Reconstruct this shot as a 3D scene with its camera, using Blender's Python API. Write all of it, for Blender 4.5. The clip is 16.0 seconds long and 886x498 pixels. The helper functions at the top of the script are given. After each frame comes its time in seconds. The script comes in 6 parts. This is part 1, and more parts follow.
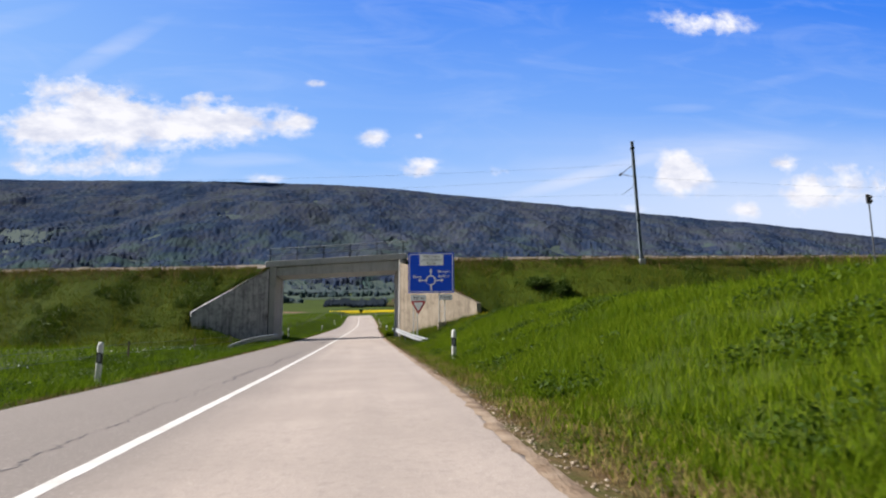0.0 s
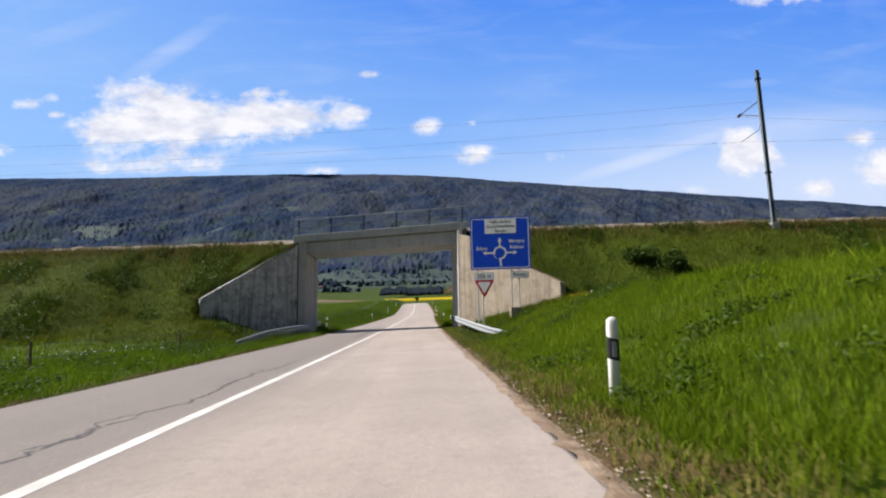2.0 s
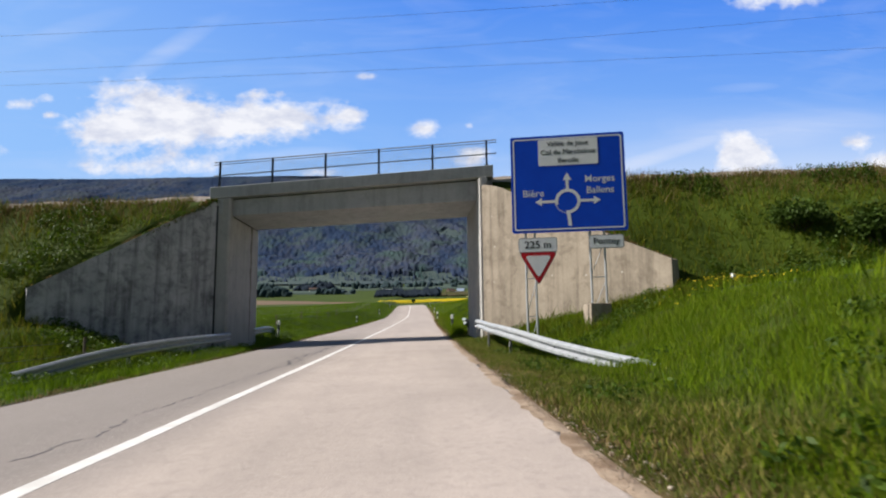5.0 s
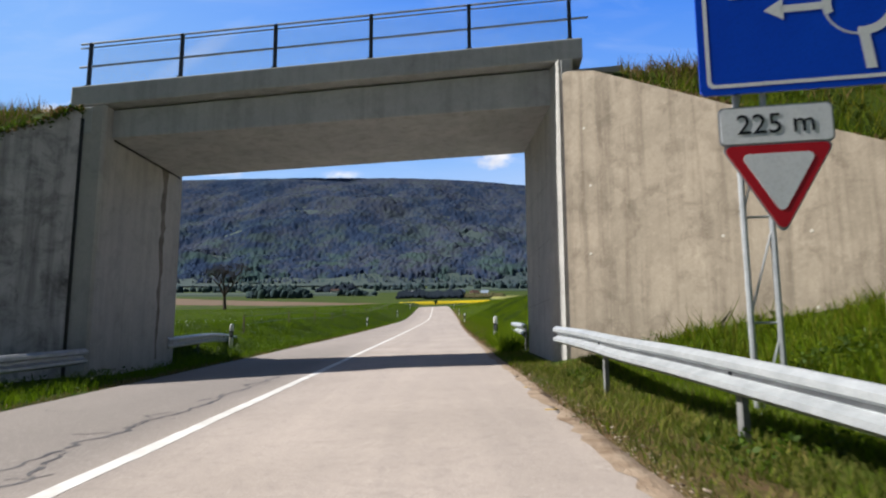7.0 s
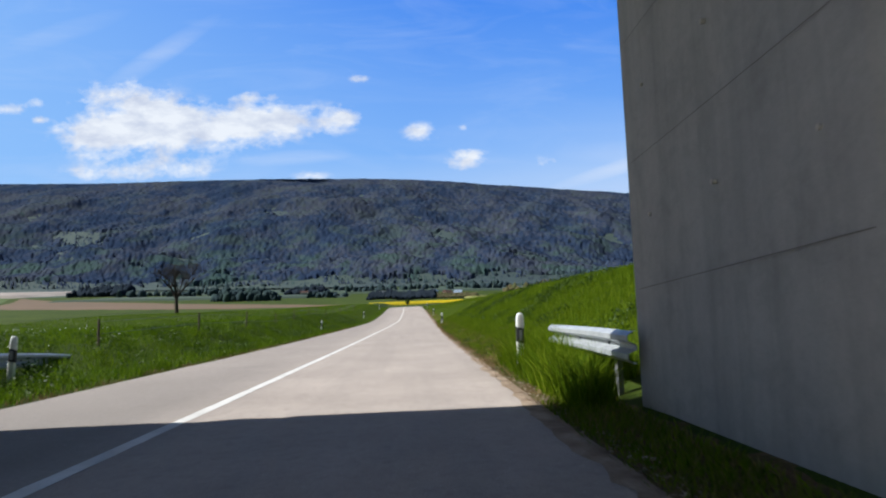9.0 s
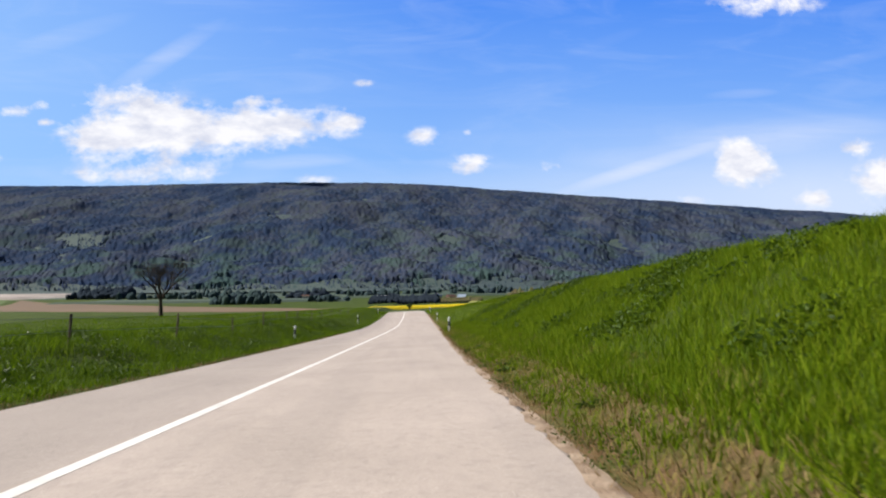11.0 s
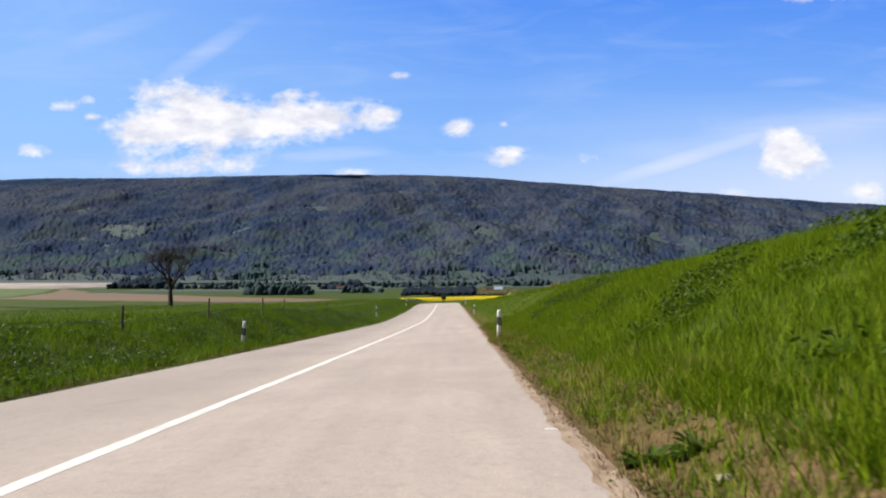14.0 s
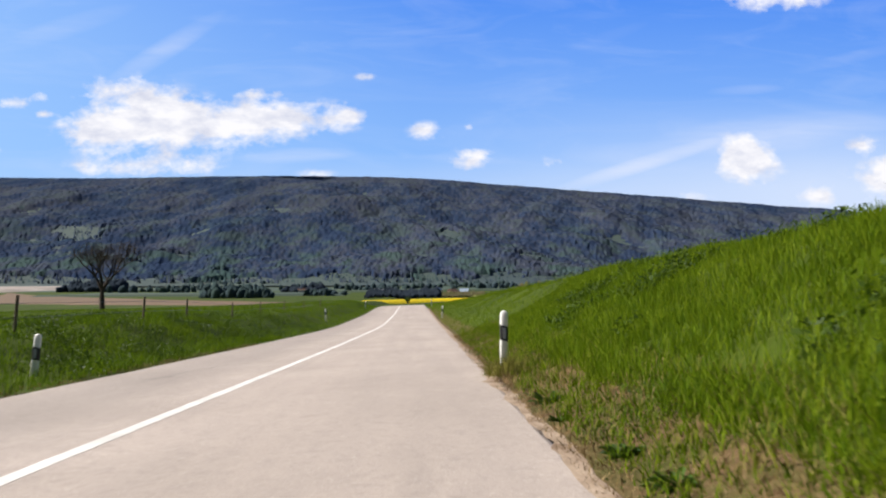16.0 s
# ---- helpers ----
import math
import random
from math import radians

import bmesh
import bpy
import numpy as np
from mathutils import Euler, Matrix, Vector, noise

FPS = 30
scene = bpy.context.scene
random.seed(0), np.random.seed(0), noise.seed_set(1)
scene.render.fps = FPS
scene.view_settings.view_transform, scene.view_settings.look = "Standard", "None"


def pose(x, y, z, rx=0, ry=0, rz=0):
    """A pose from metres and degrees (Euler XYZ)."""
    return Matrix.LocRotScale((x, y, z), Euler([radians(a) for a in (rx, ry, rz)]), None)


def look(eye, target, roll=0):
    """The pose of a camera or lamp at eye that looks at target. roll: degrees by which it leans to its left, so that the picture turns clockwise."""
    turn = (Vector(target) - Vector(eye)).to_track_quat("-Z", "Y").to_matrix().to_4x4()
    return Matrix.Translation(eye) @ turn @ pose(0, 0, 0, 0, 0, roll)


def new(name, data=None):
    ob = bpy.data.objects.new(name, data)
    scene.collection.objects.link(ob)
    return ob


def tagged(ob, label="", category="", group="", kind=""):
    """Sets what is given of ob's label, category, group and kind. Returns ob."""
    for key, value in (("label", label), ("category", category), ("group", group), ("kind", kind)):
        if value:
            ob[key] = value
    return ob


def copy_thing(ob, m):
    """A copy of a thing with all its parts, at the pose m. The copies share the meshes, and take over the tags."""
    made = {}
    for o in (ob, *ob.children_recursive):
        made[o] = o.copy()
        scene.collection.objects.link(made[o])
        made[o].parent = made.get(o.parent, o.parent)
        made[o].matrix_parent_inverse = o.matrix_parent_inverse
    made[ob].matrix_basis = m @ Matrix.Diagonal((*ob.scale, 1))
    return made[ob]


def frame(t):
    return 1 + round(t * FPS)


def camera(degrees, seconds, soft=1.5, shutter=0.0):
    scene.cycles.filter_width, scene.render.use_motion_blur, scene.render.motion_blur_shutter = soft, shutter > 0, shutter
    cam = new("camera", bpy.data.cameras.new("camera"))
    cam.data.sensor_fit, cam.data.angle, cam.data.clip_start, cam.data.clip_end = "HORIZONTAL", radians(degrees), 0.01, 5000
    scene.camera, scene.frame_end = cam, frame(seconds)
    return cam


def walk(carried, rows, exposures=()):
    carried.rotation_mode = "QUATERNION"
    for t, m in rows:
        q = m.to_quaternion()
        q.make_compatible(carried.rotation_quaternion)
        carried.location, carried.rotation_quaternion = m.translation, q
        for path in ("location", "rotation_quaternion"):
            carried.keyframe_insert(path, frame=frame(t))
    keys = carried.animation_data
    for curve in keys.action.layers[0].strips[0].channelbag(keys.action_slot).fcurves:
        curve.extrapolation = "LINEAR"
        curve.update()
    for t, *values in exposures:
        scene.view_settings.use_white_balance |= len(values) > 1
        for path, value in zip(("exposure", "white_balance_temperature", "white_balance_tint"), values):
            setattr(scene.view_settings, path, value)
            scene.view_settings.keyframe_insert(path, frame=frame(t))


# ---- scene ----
cam = camera(70.0, 16.0, soft=2.1, shutter=0.2)
PATH = [
    (0, (0.939, -9.556, -0.764), (1.202, -7.596, -0.464), -0.39),
    (0.5, (1.176, -6.963, -0.735), (1.382, -4.993, -0.457), -0.41),
    (1, (1.300, -4.389, -0.652), (1.451, -2.413, -0.382), -0.66),
    (1.5, (1.417, -1.715, -0.551), (1.526, 0.265, -0.287), -0.48),
    (2, (1.439, 1.125, -0.485), (1.527, 3.105, -0.221), -0.82),
    (2.5, (1.457, 3.881, -0.444), (1.535, 5.861, -0.175), -0.39),
    (3, (1.489, 6.659, -0.339), (1.555, 8.639, -0.069), -0.72),
    (3.5, (1.496, 9.329, -0.257), (1.550, 11.310, 0.014), -1.08),
    (6, (1.545, 22.737, 0.118), (1.668, 24.715, 0.392), -0.40),
    (6.5, (1.542, 25.736, 0.208), (1.644, 27.715, 0.481), 0.19),
    (7, (1.612, 28.679, 0.345), (1.639, 30.659, 0.626), -0.26),
    (7.5, (1.594, 31.212, 0.424), (1.609, 33.193, 0.694), -1.06),
    (8, (1.596, 34.058, 0.508), (1.626, 36.041, 0.767), -1.43),
    (8.5, (1.682, 36.529, 0.604), (1.737, 38.510, 0.875), -1.85),
    (9, (1.765, 38.794, 0.669), (1.881, 40.771, 0.951), -1.24),
    (11.5, (2.163, 50.815, 1.155), (2.263, 52.790, 1.453), -0.64),
    (12, (2.269, 53.184, 1.253), (2.354, 55.160, 1.544), -0.55),
    (12.5, (2.386, 55.532, 1.365), (2.452, 57.509, 1.658), -0.04),
    (13, (2.451, 57.845, 1.456), (2.499, 59.823, 1.748), 0.22),
    (13.5, (2.479, 60.155, 1.536), (2.493, 62.134, 1.825), 0.55),
    (14, (2.492, 62.379, 1.632), (2.485, 64.360, 1.908), -0.03),
    (14.5, (2.411, 64.750, 1.716), (2.416, 66.732, 1.983), -0.99),
    (15, (2.443, 66.997, 1.804), (2.491, 68.978, 2.074), -1.09),
    (15.5, (2.531, 69.031, 1.912), (2.615, 71.011, 2.185), -0.92),
    (16, (2.639, 71.422, 2.003), (2.743, 73.399, 2.287), -0.44),
]
walk(cam, [(t, look(eye, target, roll)) for t, eye, target, roll in PATH], [(0, 0.57, 6350, 13), (6, 0.50, 6250, 11), (7.5, 0.56, 6150, 10), (8.5, 0.58, 6050, 9), (9, 0.44, 5980, 8), (11.5, 0.61, 6450, 12), (16, 0.59, 6450, 12)])

# ---------------------------------------------------------------- world and light
SUN_AZ = Vector((-1.0, 0.1, 0)).normalized()      # from the left of the road
SUN_EL = radians(40)
to_sun = Vector((SUN_AZ.x * math.cos(SUN_EL), SUN_AZ.y * math.cos(SUN_EL), math.sin(SUN_EL)))
world = bpy.data.worlds.new("sky_world")
scene.world = world
world.use_nodes = True
wn = world.node_tree.nodes
sky = wn.new("ShaderNodeTexSky")
sky.sky_type = "NISHITA"
sky.sun_disc = False
sky.sun_elevation = SUN_EL
sky.sun_rotation = math.atan2(SUN_AZ.x, SUN_AZ.y)
sky.altitude = 700
wn["Background"].inputs["Strength"].default_value = 0.031
world.node_tree.links.new(sky.outputs[0], wn["Background"].inputs["Color"])
sun_data = bpy.data.lights.new("sun", "SUN")
sun_data.energy = 5.4
sun_data.angle = radians(0.53)
sun_data.color = (1.0, 0.945, 0.865)
sun = new("sun", sun_data)
sun.matrix_world = look(to_sun * 100, (0, 0, 0))


# ---------------------------------------------------------------- small helpers
def lin(r, g, b):
    """Linear colour from 0..255 sRGB."""
    return tuple(((c / 255 / 12.92) if c / 255 < 0.04045 else ((c / 255 + 0.055) / 1.055) ** 2.4) for c in (r, g, b)) + (1.0,)


class Nodes:
    def __init__(self, name):
        self.mat = bpy.data.materials.new(name)
        self.mat.use_nodes = True
        self.t = self.mat.node_tree
        self.t.nodes.clear()
        self.out = self.n("ShaderNodeOutputMaterial")

    def n(self, kind, **kw):
        node = self.t.nodes.new(kind)
        for k, v in kw.items():
            if k == "operation":
                node.operation = v
            elif k == "blend_type":
                node.blend_type = v
            elif k == "data_type":
                node.data_type = v
        return node

    def link(self, a, b):
        self.t.links.new(a, b)

    def put(self, sock, v):
        if isinstance(v, bpy.types.NodeSocket):
            self.link(v, sock)
        else:
            sock.default_value = v

    def math(self, op, a, b=0.0, c=0.0, clamp=False):
        m = self.n("ShaderNodeMath", operation=op)
        m.use_clamp = clamp
        self.put(m.inputs[0], a)
        self.put(m.inputs[1], b)
        self.put(m.inputs[2], c)
        return m.outputs[0]

    def mix(self, f, a, b, blend="MIX"):
        m = self.n("ShaderNodeMix", data_type="RGBA", blend_type=blend)
        m.clamp_factor = True
        self.put(m.inputs[0], f)
        self.put(m.inputs[6], a)
        self.put(m.inputs[7], b)
        return m.outputs[2]

    def coord(self):
        return self.n("ShaderNodeTexCoord").outputs["Object"]

    def scaled(self, vec, sx, sy, sz):
        m = self.n("ShaderNodeMapping")
        self.link(vec, m.inputs["Vector"])
        m.inputs["Scale"].default_value = (sx, sy, sz)
        return m.outputs[0]

    def noise(self, vec, scale, detail=4.0, rough=0.55, distort=0.0):
        m = self.n("ShaderNodeTexNoise")
        self.link(vec, m.inputs["Vector"])
        m.inputs["Scale"].default_value = scale
        m.inputs["Detail"].default_value = detail
        m.inputs["Roughness"].default_value = rough
        m.inputs["Distortion"].default_value = distort
        return m.outputs["Fac"]

    def ramp(self, f, lo, hi):
        m = self.n("ShaderNodeMapRange")
        m.clamp = True
        self.put(m.inputs["Value"], f)
        m.inputs["From Min"].default_value = lo
        m.inputs["From Max"].default_value = hi
        return m.outputs[0]

    def bump(self, h, strength, dist):
        m = self.n("ShaderNodeBump")
        self.link(h, m.inputs["Height"])
        m.inputs["Strength"].default_value = strength
        m.inputs["Distance"].default_value = dist
        return m.outputs[0]

    def finish(self, color, rough=0.8, metal=0.0, normal=None, spec=0.3):
        p = self.n("ShaderNodeBsdfPrincipled")
        self.put(p.inputs["Base Color"], color)
        self.put(p.inputs["Roughness"], rough)
        self.put(p.inputs["Metallic"], metal)
        p.inputs["Specular IOR Level"].default_value = spec
        if normal is not None:
            self.link(normal, p.inputs["Normal"])
        self.link(p.outputs[0], self.out.inputs[0])
        return self.mat


def plain(name, c1, c2, scale=6.0, fine=60.0, rough=0.8, metal=0.0, bump=0.3, dist=0.004, spec=0.3):
    """Two-tone surface: broad stains, fine grain and a slight relief."""
    k = Nodes(name)
    v = k.coord()
    broad, grain = k.noise(v, scale, 5), k.noise(v, fine, 3)
    col = k.mix(k.ramp(broad, 0.35, 0.65), c1, c2)
    col = k.mix(k.math("MULTIPLY", k.ramp(grain, 0.45, 0.75), 0.35), col, tuple(0.6 * x for x in c1[:3]) + (1,))
    return k.finish(col, rough, metal, k.bump(grain, bump, dist), spec)


def island(name, colors, rough=0.7, scale=0.25, spec=0.25, leafy=0.0):
    """For stuff of many pieces: each takes its own tone, and broad drifts run across."""
    k = Nodes(name)
    rnd = k.n("ShaderNodeNewGeometry").outputs["Random Per Island"]
    r = k.n("ShaderNodeValToRGB")
    k.link(rnd, r.inputs[0])
    el = r.color_ramp.elements
    while len(el) < len(colors):
        el.new(0.5)
    for i, c in enumerate(colors):
        el[i].position = i / (len(colors) - 1)
        el[i].color = c
    drift = k.noise(k.coord(), scale, 3)
    col = k.mix(k.math("MULTIPLY", k.ramp(drift, 0.35, 0.7), 0.55), r.outputs[0], colors[-1])
    if not leafy:
        return k.finish(col, rough, 0.0, None, spec)
    p = k.n("ShaderNodeBsdfPrincipled")
    k.link(col, p.inputs["Base Color"])
    p.inputs["Roughness"].default_value = rough
    p.inputs["Specular IOR Level"].default_value = spec
    tr = k.n("ShaderNodeBsdfTranslucent")
    k.link(col, tr.inputs[0])
    m = k.n("ShaderNodeMixShader")
    m.inputs[0].default_value = leafy
    k.link(p.outputs[0], m.inputs[1])
    k.link(tr.outputs[0], m.inputs[2])
    k.link(m.outputs[0], k.out.inputs[0])
    return k.mat


def mesh_np(name, verts, faces, material=None, smooth=False):
    """A mesh from arrays; all faces have the same number of corners."""
    me = bpy.data.meshes.new(name)
    verts, faces = np.asarray(verts, np.float32), np.asarray(faces, np.int32)
    n, c = faces.shape
    me.vertices.add(len(verts))
    me.vertices.foreach_set("co", verts.ravel())
    me.loops.add(n * c)
    me.loops.foreach_set("vertex_index", faces.ravel())
    me.polygons.add(n)
    me.polygons.foreach_set("loop_start", np.arange(0, n * c, c, dtype=np.int32))
    if smooth:
        me.polygons.foreach_set("use_smooth", np.ones(n, bool))
    me.update(calc_edges=True)
    me.validate()
    if material:
        me.materials.append(material)
    return me


def part(name, bm, material, parent=None, label="", smooth=False):
    me = bpy.data.meshes.new(name)
    bmesh.ops.recalc_face_normals(bm, faces=bm.faces)
    bm.to_mesh(me)
    bm.free()
    if smooth:
        me.polygons.foreach_set("use_smooth", np.ones(len(me.polygons), bool))
    me.materials.append(material)
    ob = new(name, me)
    if parent is not None:
        ob.parent = parent
    if label:
        tagged(ob, label)
    return ob


def empty(name, m=None):
    ob = new(name)
    if m is not None:
        ob.matrix_basis = m
    return ob


def box(bm, x0, x1, y0, y1, z0, z1, bevel=0.0, m=None):
    g = bmesh.ops.create_cube(bm, size=1.0)
    for v in g["verts"]:
        v.co = Vector(((x0 + x1) / 2 + v.co.x * (x1 - x0), (y0 + y1) / 2 + v.co.y * (y1 - y0), (z0 + z1) / 2 + v.co.z * (z1 - z0)))
        if m is not None:
            v.co = m @ v.co
    if bevel:
        edges = list({e for v in g["verts"] for e in v.link_edges})
        bmesh.ops.bevel(bm, geom=edges, offset=bevel, segments=2, affect="EDGES", profile=0.6)
    return bm


def prism(bm, outline, y0, y1, m=None):
    """A plate: an outline in x, z pushed from y0 to y1."""
    a = [bm.verts.new((x, y0, z)) for x, z in outline]
    b = [bm.verts.new((x, y1, z)) for x, z in outline]
    if m is not None:
        for v in a + b:
            v.co = m @ v.co
    bm.faces.new(a)
    bm.faces.new(b[::-1])
    for i in range(len(a)):
        j = (i + 1) % len(a)
        bm.faces.new((a[i], b[i], b[j], a[j]))
    return bm


def tube(bm, p, q, r0, r1=None, sides=8):
    """A round bar from p to q."""
    p, q = Vector(p), Vector(q)
    r1 = r0 if r1 is None else r1
    turn = (q - p).to_track_quat("Z", "Y").to_matrix()
    rings = []
    for c, r in ((p, r0), (q, r1)):
        rings.append([bm.verts.new(c + turn @ Vector((r * math.cos(2 * math.pi * i / sides), r * math.sin(2 * math.pi * i / sides), 0))) for i in range(sides)])
    for i in range(sides):
        j = (i + 1) % sides
        bm.faces.new((rings[0][i], rings[0][j], rings[1][j], rings[1][i]))
    bm.faces.new(rings[0][::-1])
    bm.faces.new(rings[1])
    return bm


def pipe(bm, pts, r, sides=5):
    """One unbroken round bar through many points."""
    pts = [Vector(p) for p in pts]
    rings = []
    for i, p in enumerate(pts):
        d = pts[min(i + 1, len(pts) - 1)] - pts[max(i - 1, 0)]
        turn = d.to_track_quat("Z", "Y").to_matrix()
        rings.append([bm.verts.new(p + turn @ Vector((r * math.cos(2 * math.pi * k / sides), r * math.sin(2 * math.pi * k / sides), 0))) for k in range(sides)])
    for a, c in zip(rings, rings[1:]):
        for k in range(sides):
            j = (k + 1) % sides
            bm.faces.new((a[k], a[j], c[j], c[k]))
    bm.faces.new(rings[0][::-1])
    bm.faces.new(rings[-1])
    return bm


def rounded(w, h, r, n=5):
    """Outline of a rounded rectangle about the origin."""
    pts = []
    for cx, cz, a0 in ((w / 2 - r, h / 2 - r, 0), (-w / 2 + r, h / 2 - r, 90), (-w / 2 + r, -h / 2 + r, 180), (w / 2 - r, -h / 2 + r, 270)):
        for i in range(n + 1):
            a = radians(a0 + 90 * i / n)
            pts.append((cx + r * math.cos(a), cz + r * math.sin(a)))
    return pts


def lettering(name, text, size, material, parent, x, y, z, align="CENTER", bold=0.0, depth=0.0):
    """Flat raised letters in the plane y = const of the parent, read from -y."""
    cu = bpy.data.curves.new(name, "FONT")
    cu.body, cu.size, cu.align_x, cu.align_y = text, size, align, "CENTER"
    cu.extrude, cu.offset, cu.resolution_u = 0.0015 + depth, bold, 3
    tmp = new("tmp", cu)
    dg = bpy.context.evaluated_depsgraph_get()
    me = bpy.data.meshes.new_from_object(tmp.evaluated_get(dg))
    bpy.data.objects.remove(tmp)
    me.materials.clear()
    me.materials.append(material)
    me.name = name
    ob = new(name, me)
    ob.parent = parent
    ob.matrix_basis = pose(x, y, z, 90, 0, 0)
    return ob


# ---------------------------------------------------------------- the lie of the land
def table(points, step=2.0, lo=-120.0, hi=3200.0, soft=9):
    ys = np.arange(lo, hi + step, step)
    zs = np.interp(ys, [p[0] for p in points], [p[1] for p in points])
    pad = np.pad(zs, soft // 2, mode="reflect", reflect_type="odd")
    return ys, np.convolve(pad, np.ones(soft) / soft, "valid")


PROF = table([(-120, -4.3), (-60, -2.75), (-30, -2.22), (-10, -1.79), (0, -1.535), (10, -1.257), (22, -0.87), (31, -0.59), (39, -0.305), (51, 0.15), (62, 0.58), (71, 0.96),
              (90, 1.85), (112, 2.95), (137, 4.75), (158, 6.5), (168, 7.25), (178, 7.8), (192, 8.5), (230, 11.0), (300, 15.8), (450, 27), (700, 47), (1000, 76), (1300, 108), (3200, 330)], soft=7)
LINE = table([(-120, -2.6), (-10, -1.25), (15, -0.98), (36, -0.74), (50, -0.52), (68, -0.2), (75, -0.03), (92, 0.45), (112, 0.9), (137, 1.1), (176, 1.2), (3200, 1.2)], soft=9)
ROAD_L, ROAD_R = -3.15, 3.63          # road edges beside its painted line
AXIS = -0.065                          # the railway runs slightly askew


def prof(y):
    return np.interp(y, *PROF)


def line_x(y):
    return np.interp(y, *LINE)


def edge_shift(y):
    """The asphalt is a little narrower before the bridge and wider behind it."""
    return -0.2 * (1 - ramp01(y, -5.0, 1.0)) + 0.05 * ramp01(y, 46, 56)


def road_z(x, y):
    return prof(y) + 0.03 * (x - line_x(y) - 2.3)


def ramp01(v, a, b):
    t = np.clip((v - a) / (b - a), 0, 1)
    return t * t * (3 - 2 * t)


def bumps(x, y, size, seed=0.0):
    """Cheap soft undulation between -1 and 1."""
    a = np.sin(x / size * 1.7 + seed) * np.cos(y / size * 1.3 - seed * 2)
    b = np.sin((x + y) / size * 2.9 + 1.3 + seed) * np.cos((x - 0.7 * y) / size * 2.3 + seed)
    c = np.sin((x * 0.6 - y) / size * 5.1 + seed * 3) * np.cos((x + 0.4 * y) / size * 4.7)
    return (a + 0.6 * b + 0.35 * c) / 1.95


def rail_top(x):
    return np.interp(x, [-300, -60, -27, -6, 5, 23, 45, 120, 400], [2.5, 4.3, 4.95, 5.45, 6.05, 6.15, 6.3, 6.9, 9])


def near_edge(x):
    return 41.4 + AXIS * (x + 0.8)


def crest_edge(x):
    return near_edge(x) + 0.6 * (1 - ramp01(np.abs(np.asarray(x, float) + 0.8), 13, 20))


def ground_z(x, y):
    x, y = np.asarray(x, float), np.asarray(y, float)
    s = x - line_x(y)
    base = prof(y)
    after = ramp01(y, 44, 56)
    left = np.interp(s, [-40, -9, -7, -4.8, -3.3, ROAD_L], [-0.35, -0.38, -0.36, -0.31, -0.2, -0.21])
    left2 = np.interp(s, [-60, -40, -22, -13, -9, -7, -6, -4.9, -4.0, -3.3, ROAD_L], [-0.75, -0.45, -0.05, 0.3, 0.42, 0.4, 0.22, -0.08, -0.19, -0.2, -0.21])
    left2 = left2 + 0.22 * ramp01(y, 76, 96) * ramp01(-s, 4.5, 7) * (1 - ramp01(-s, 12, 30))
    left = left * (1 - after) + left2 * after
    low = ramp01(y, 21, 26) * (1 - ramp01(y, 37, 41))
    s1 = s - 0.75 * low * np.clip((s - 4.0) / 1.0, 0, 1)
    r1 = np.interp(s1, [ROAD_R, 4.5, 5.2, 8.5, 9.6, 60], [-0.02, 0.05, 0.24, 1.56, 1.85, 5.0]) - 0.12 * low * np.clip((s - 3.9) / 0.8, 0, 1)
    r2 = np.interp(s, [ROAD_R, 4.2, 4.9, 7.4, 8.3, 9.5, 60], [0.0, 0.1, 0.42, 1.78, 2.12, 2.25, 4.0])
    r2 = r2 * (1 - ramp01(y, 105, 182) * 0.85)
    right = r1 * (1 - after) + r2 * after
    wide = np.where(s < 0, left, right)
    road = 0.03 * (np.clip(s, ROAD_L, ROAD_R) - 2.3) - 0.09
    g = base + np.where((s > ROAD_L) & (s < ROAD_R), road, wide)
    off = np.clip(np.maximum(ROAD_L - 0.6 - s, s - ROAD_R - 0.9), 0, 1.5) / 1.5
    g = g + off * (0.07 * bumps(x, y, 1.3) + 0.12 * bumps(x, y, 5.0, 1.0))
    far = np.clip((np.abs(s) - 30) / 200, 0, 1) * np.clip((y - 60) / 200, 0, 1)
    g = g + far * 0.4 * bumps(x, y, 180.0, 2.0)
    # earth heaped against the foot of one wing wall
    g = g + 1.25 * ramp01(-x, 7.0, 11.2) * ramp01(y, 32.5, 38.6) * (1 - ramp01(-x, 13, 22)) * (1 - ramp01(y, 41, 43))
    # railway embankment, left out where the road passes and between the wing walls
    ne = crest_edge(x)
    fe = near_edge(x) + 4.3
    top = rail_top(x)
    emb = np.minimum(top - (0.8 + 0.14 * (1 - ramp01(np.abs(x + 0.8), 12, 20))) * np.clip(ne - y, 0, None), top - 0.75 * np.clip(y - fe, 0, None))
    emb = emb + (0.16 * bumps(x, y, 1.9, 0.4) + 0.14 * bumps(x, y, 5.5, 1.1)) * np.clip((top - emb), 0, 1)
    gap = (x > -5.9) & (x < 4.75)
    wing_r = (x >= 4.75) & (x < 9.75) & (y < 41.0 - 0.9 * (x - 4.39) + 0.6)
    wing_l = (x <= -5.9) & (x > -11.1) & (y < 42.0 + 0.69 * (x + 6.05) + 0.5)
    emb = np.where((gap | wing_r | wing_l) & (y < 43.6), -1e3, emb)
    side = (x > -9.0) & (x < 8.0) & (y >= 43.6)
    emb = np.where(side, -1e3, emb)
    d = emb - g
    k = 0.5
    soft = np.where(np.abs(d) < k, (d + k) ** 2 / (4 * k), np.where(d > 0, d, 0))
    return g + np.where(emb < -500, 0, soft)


def gz(x, y):
    return float(ground_z(np.array([x]), np.array([y]))[0])


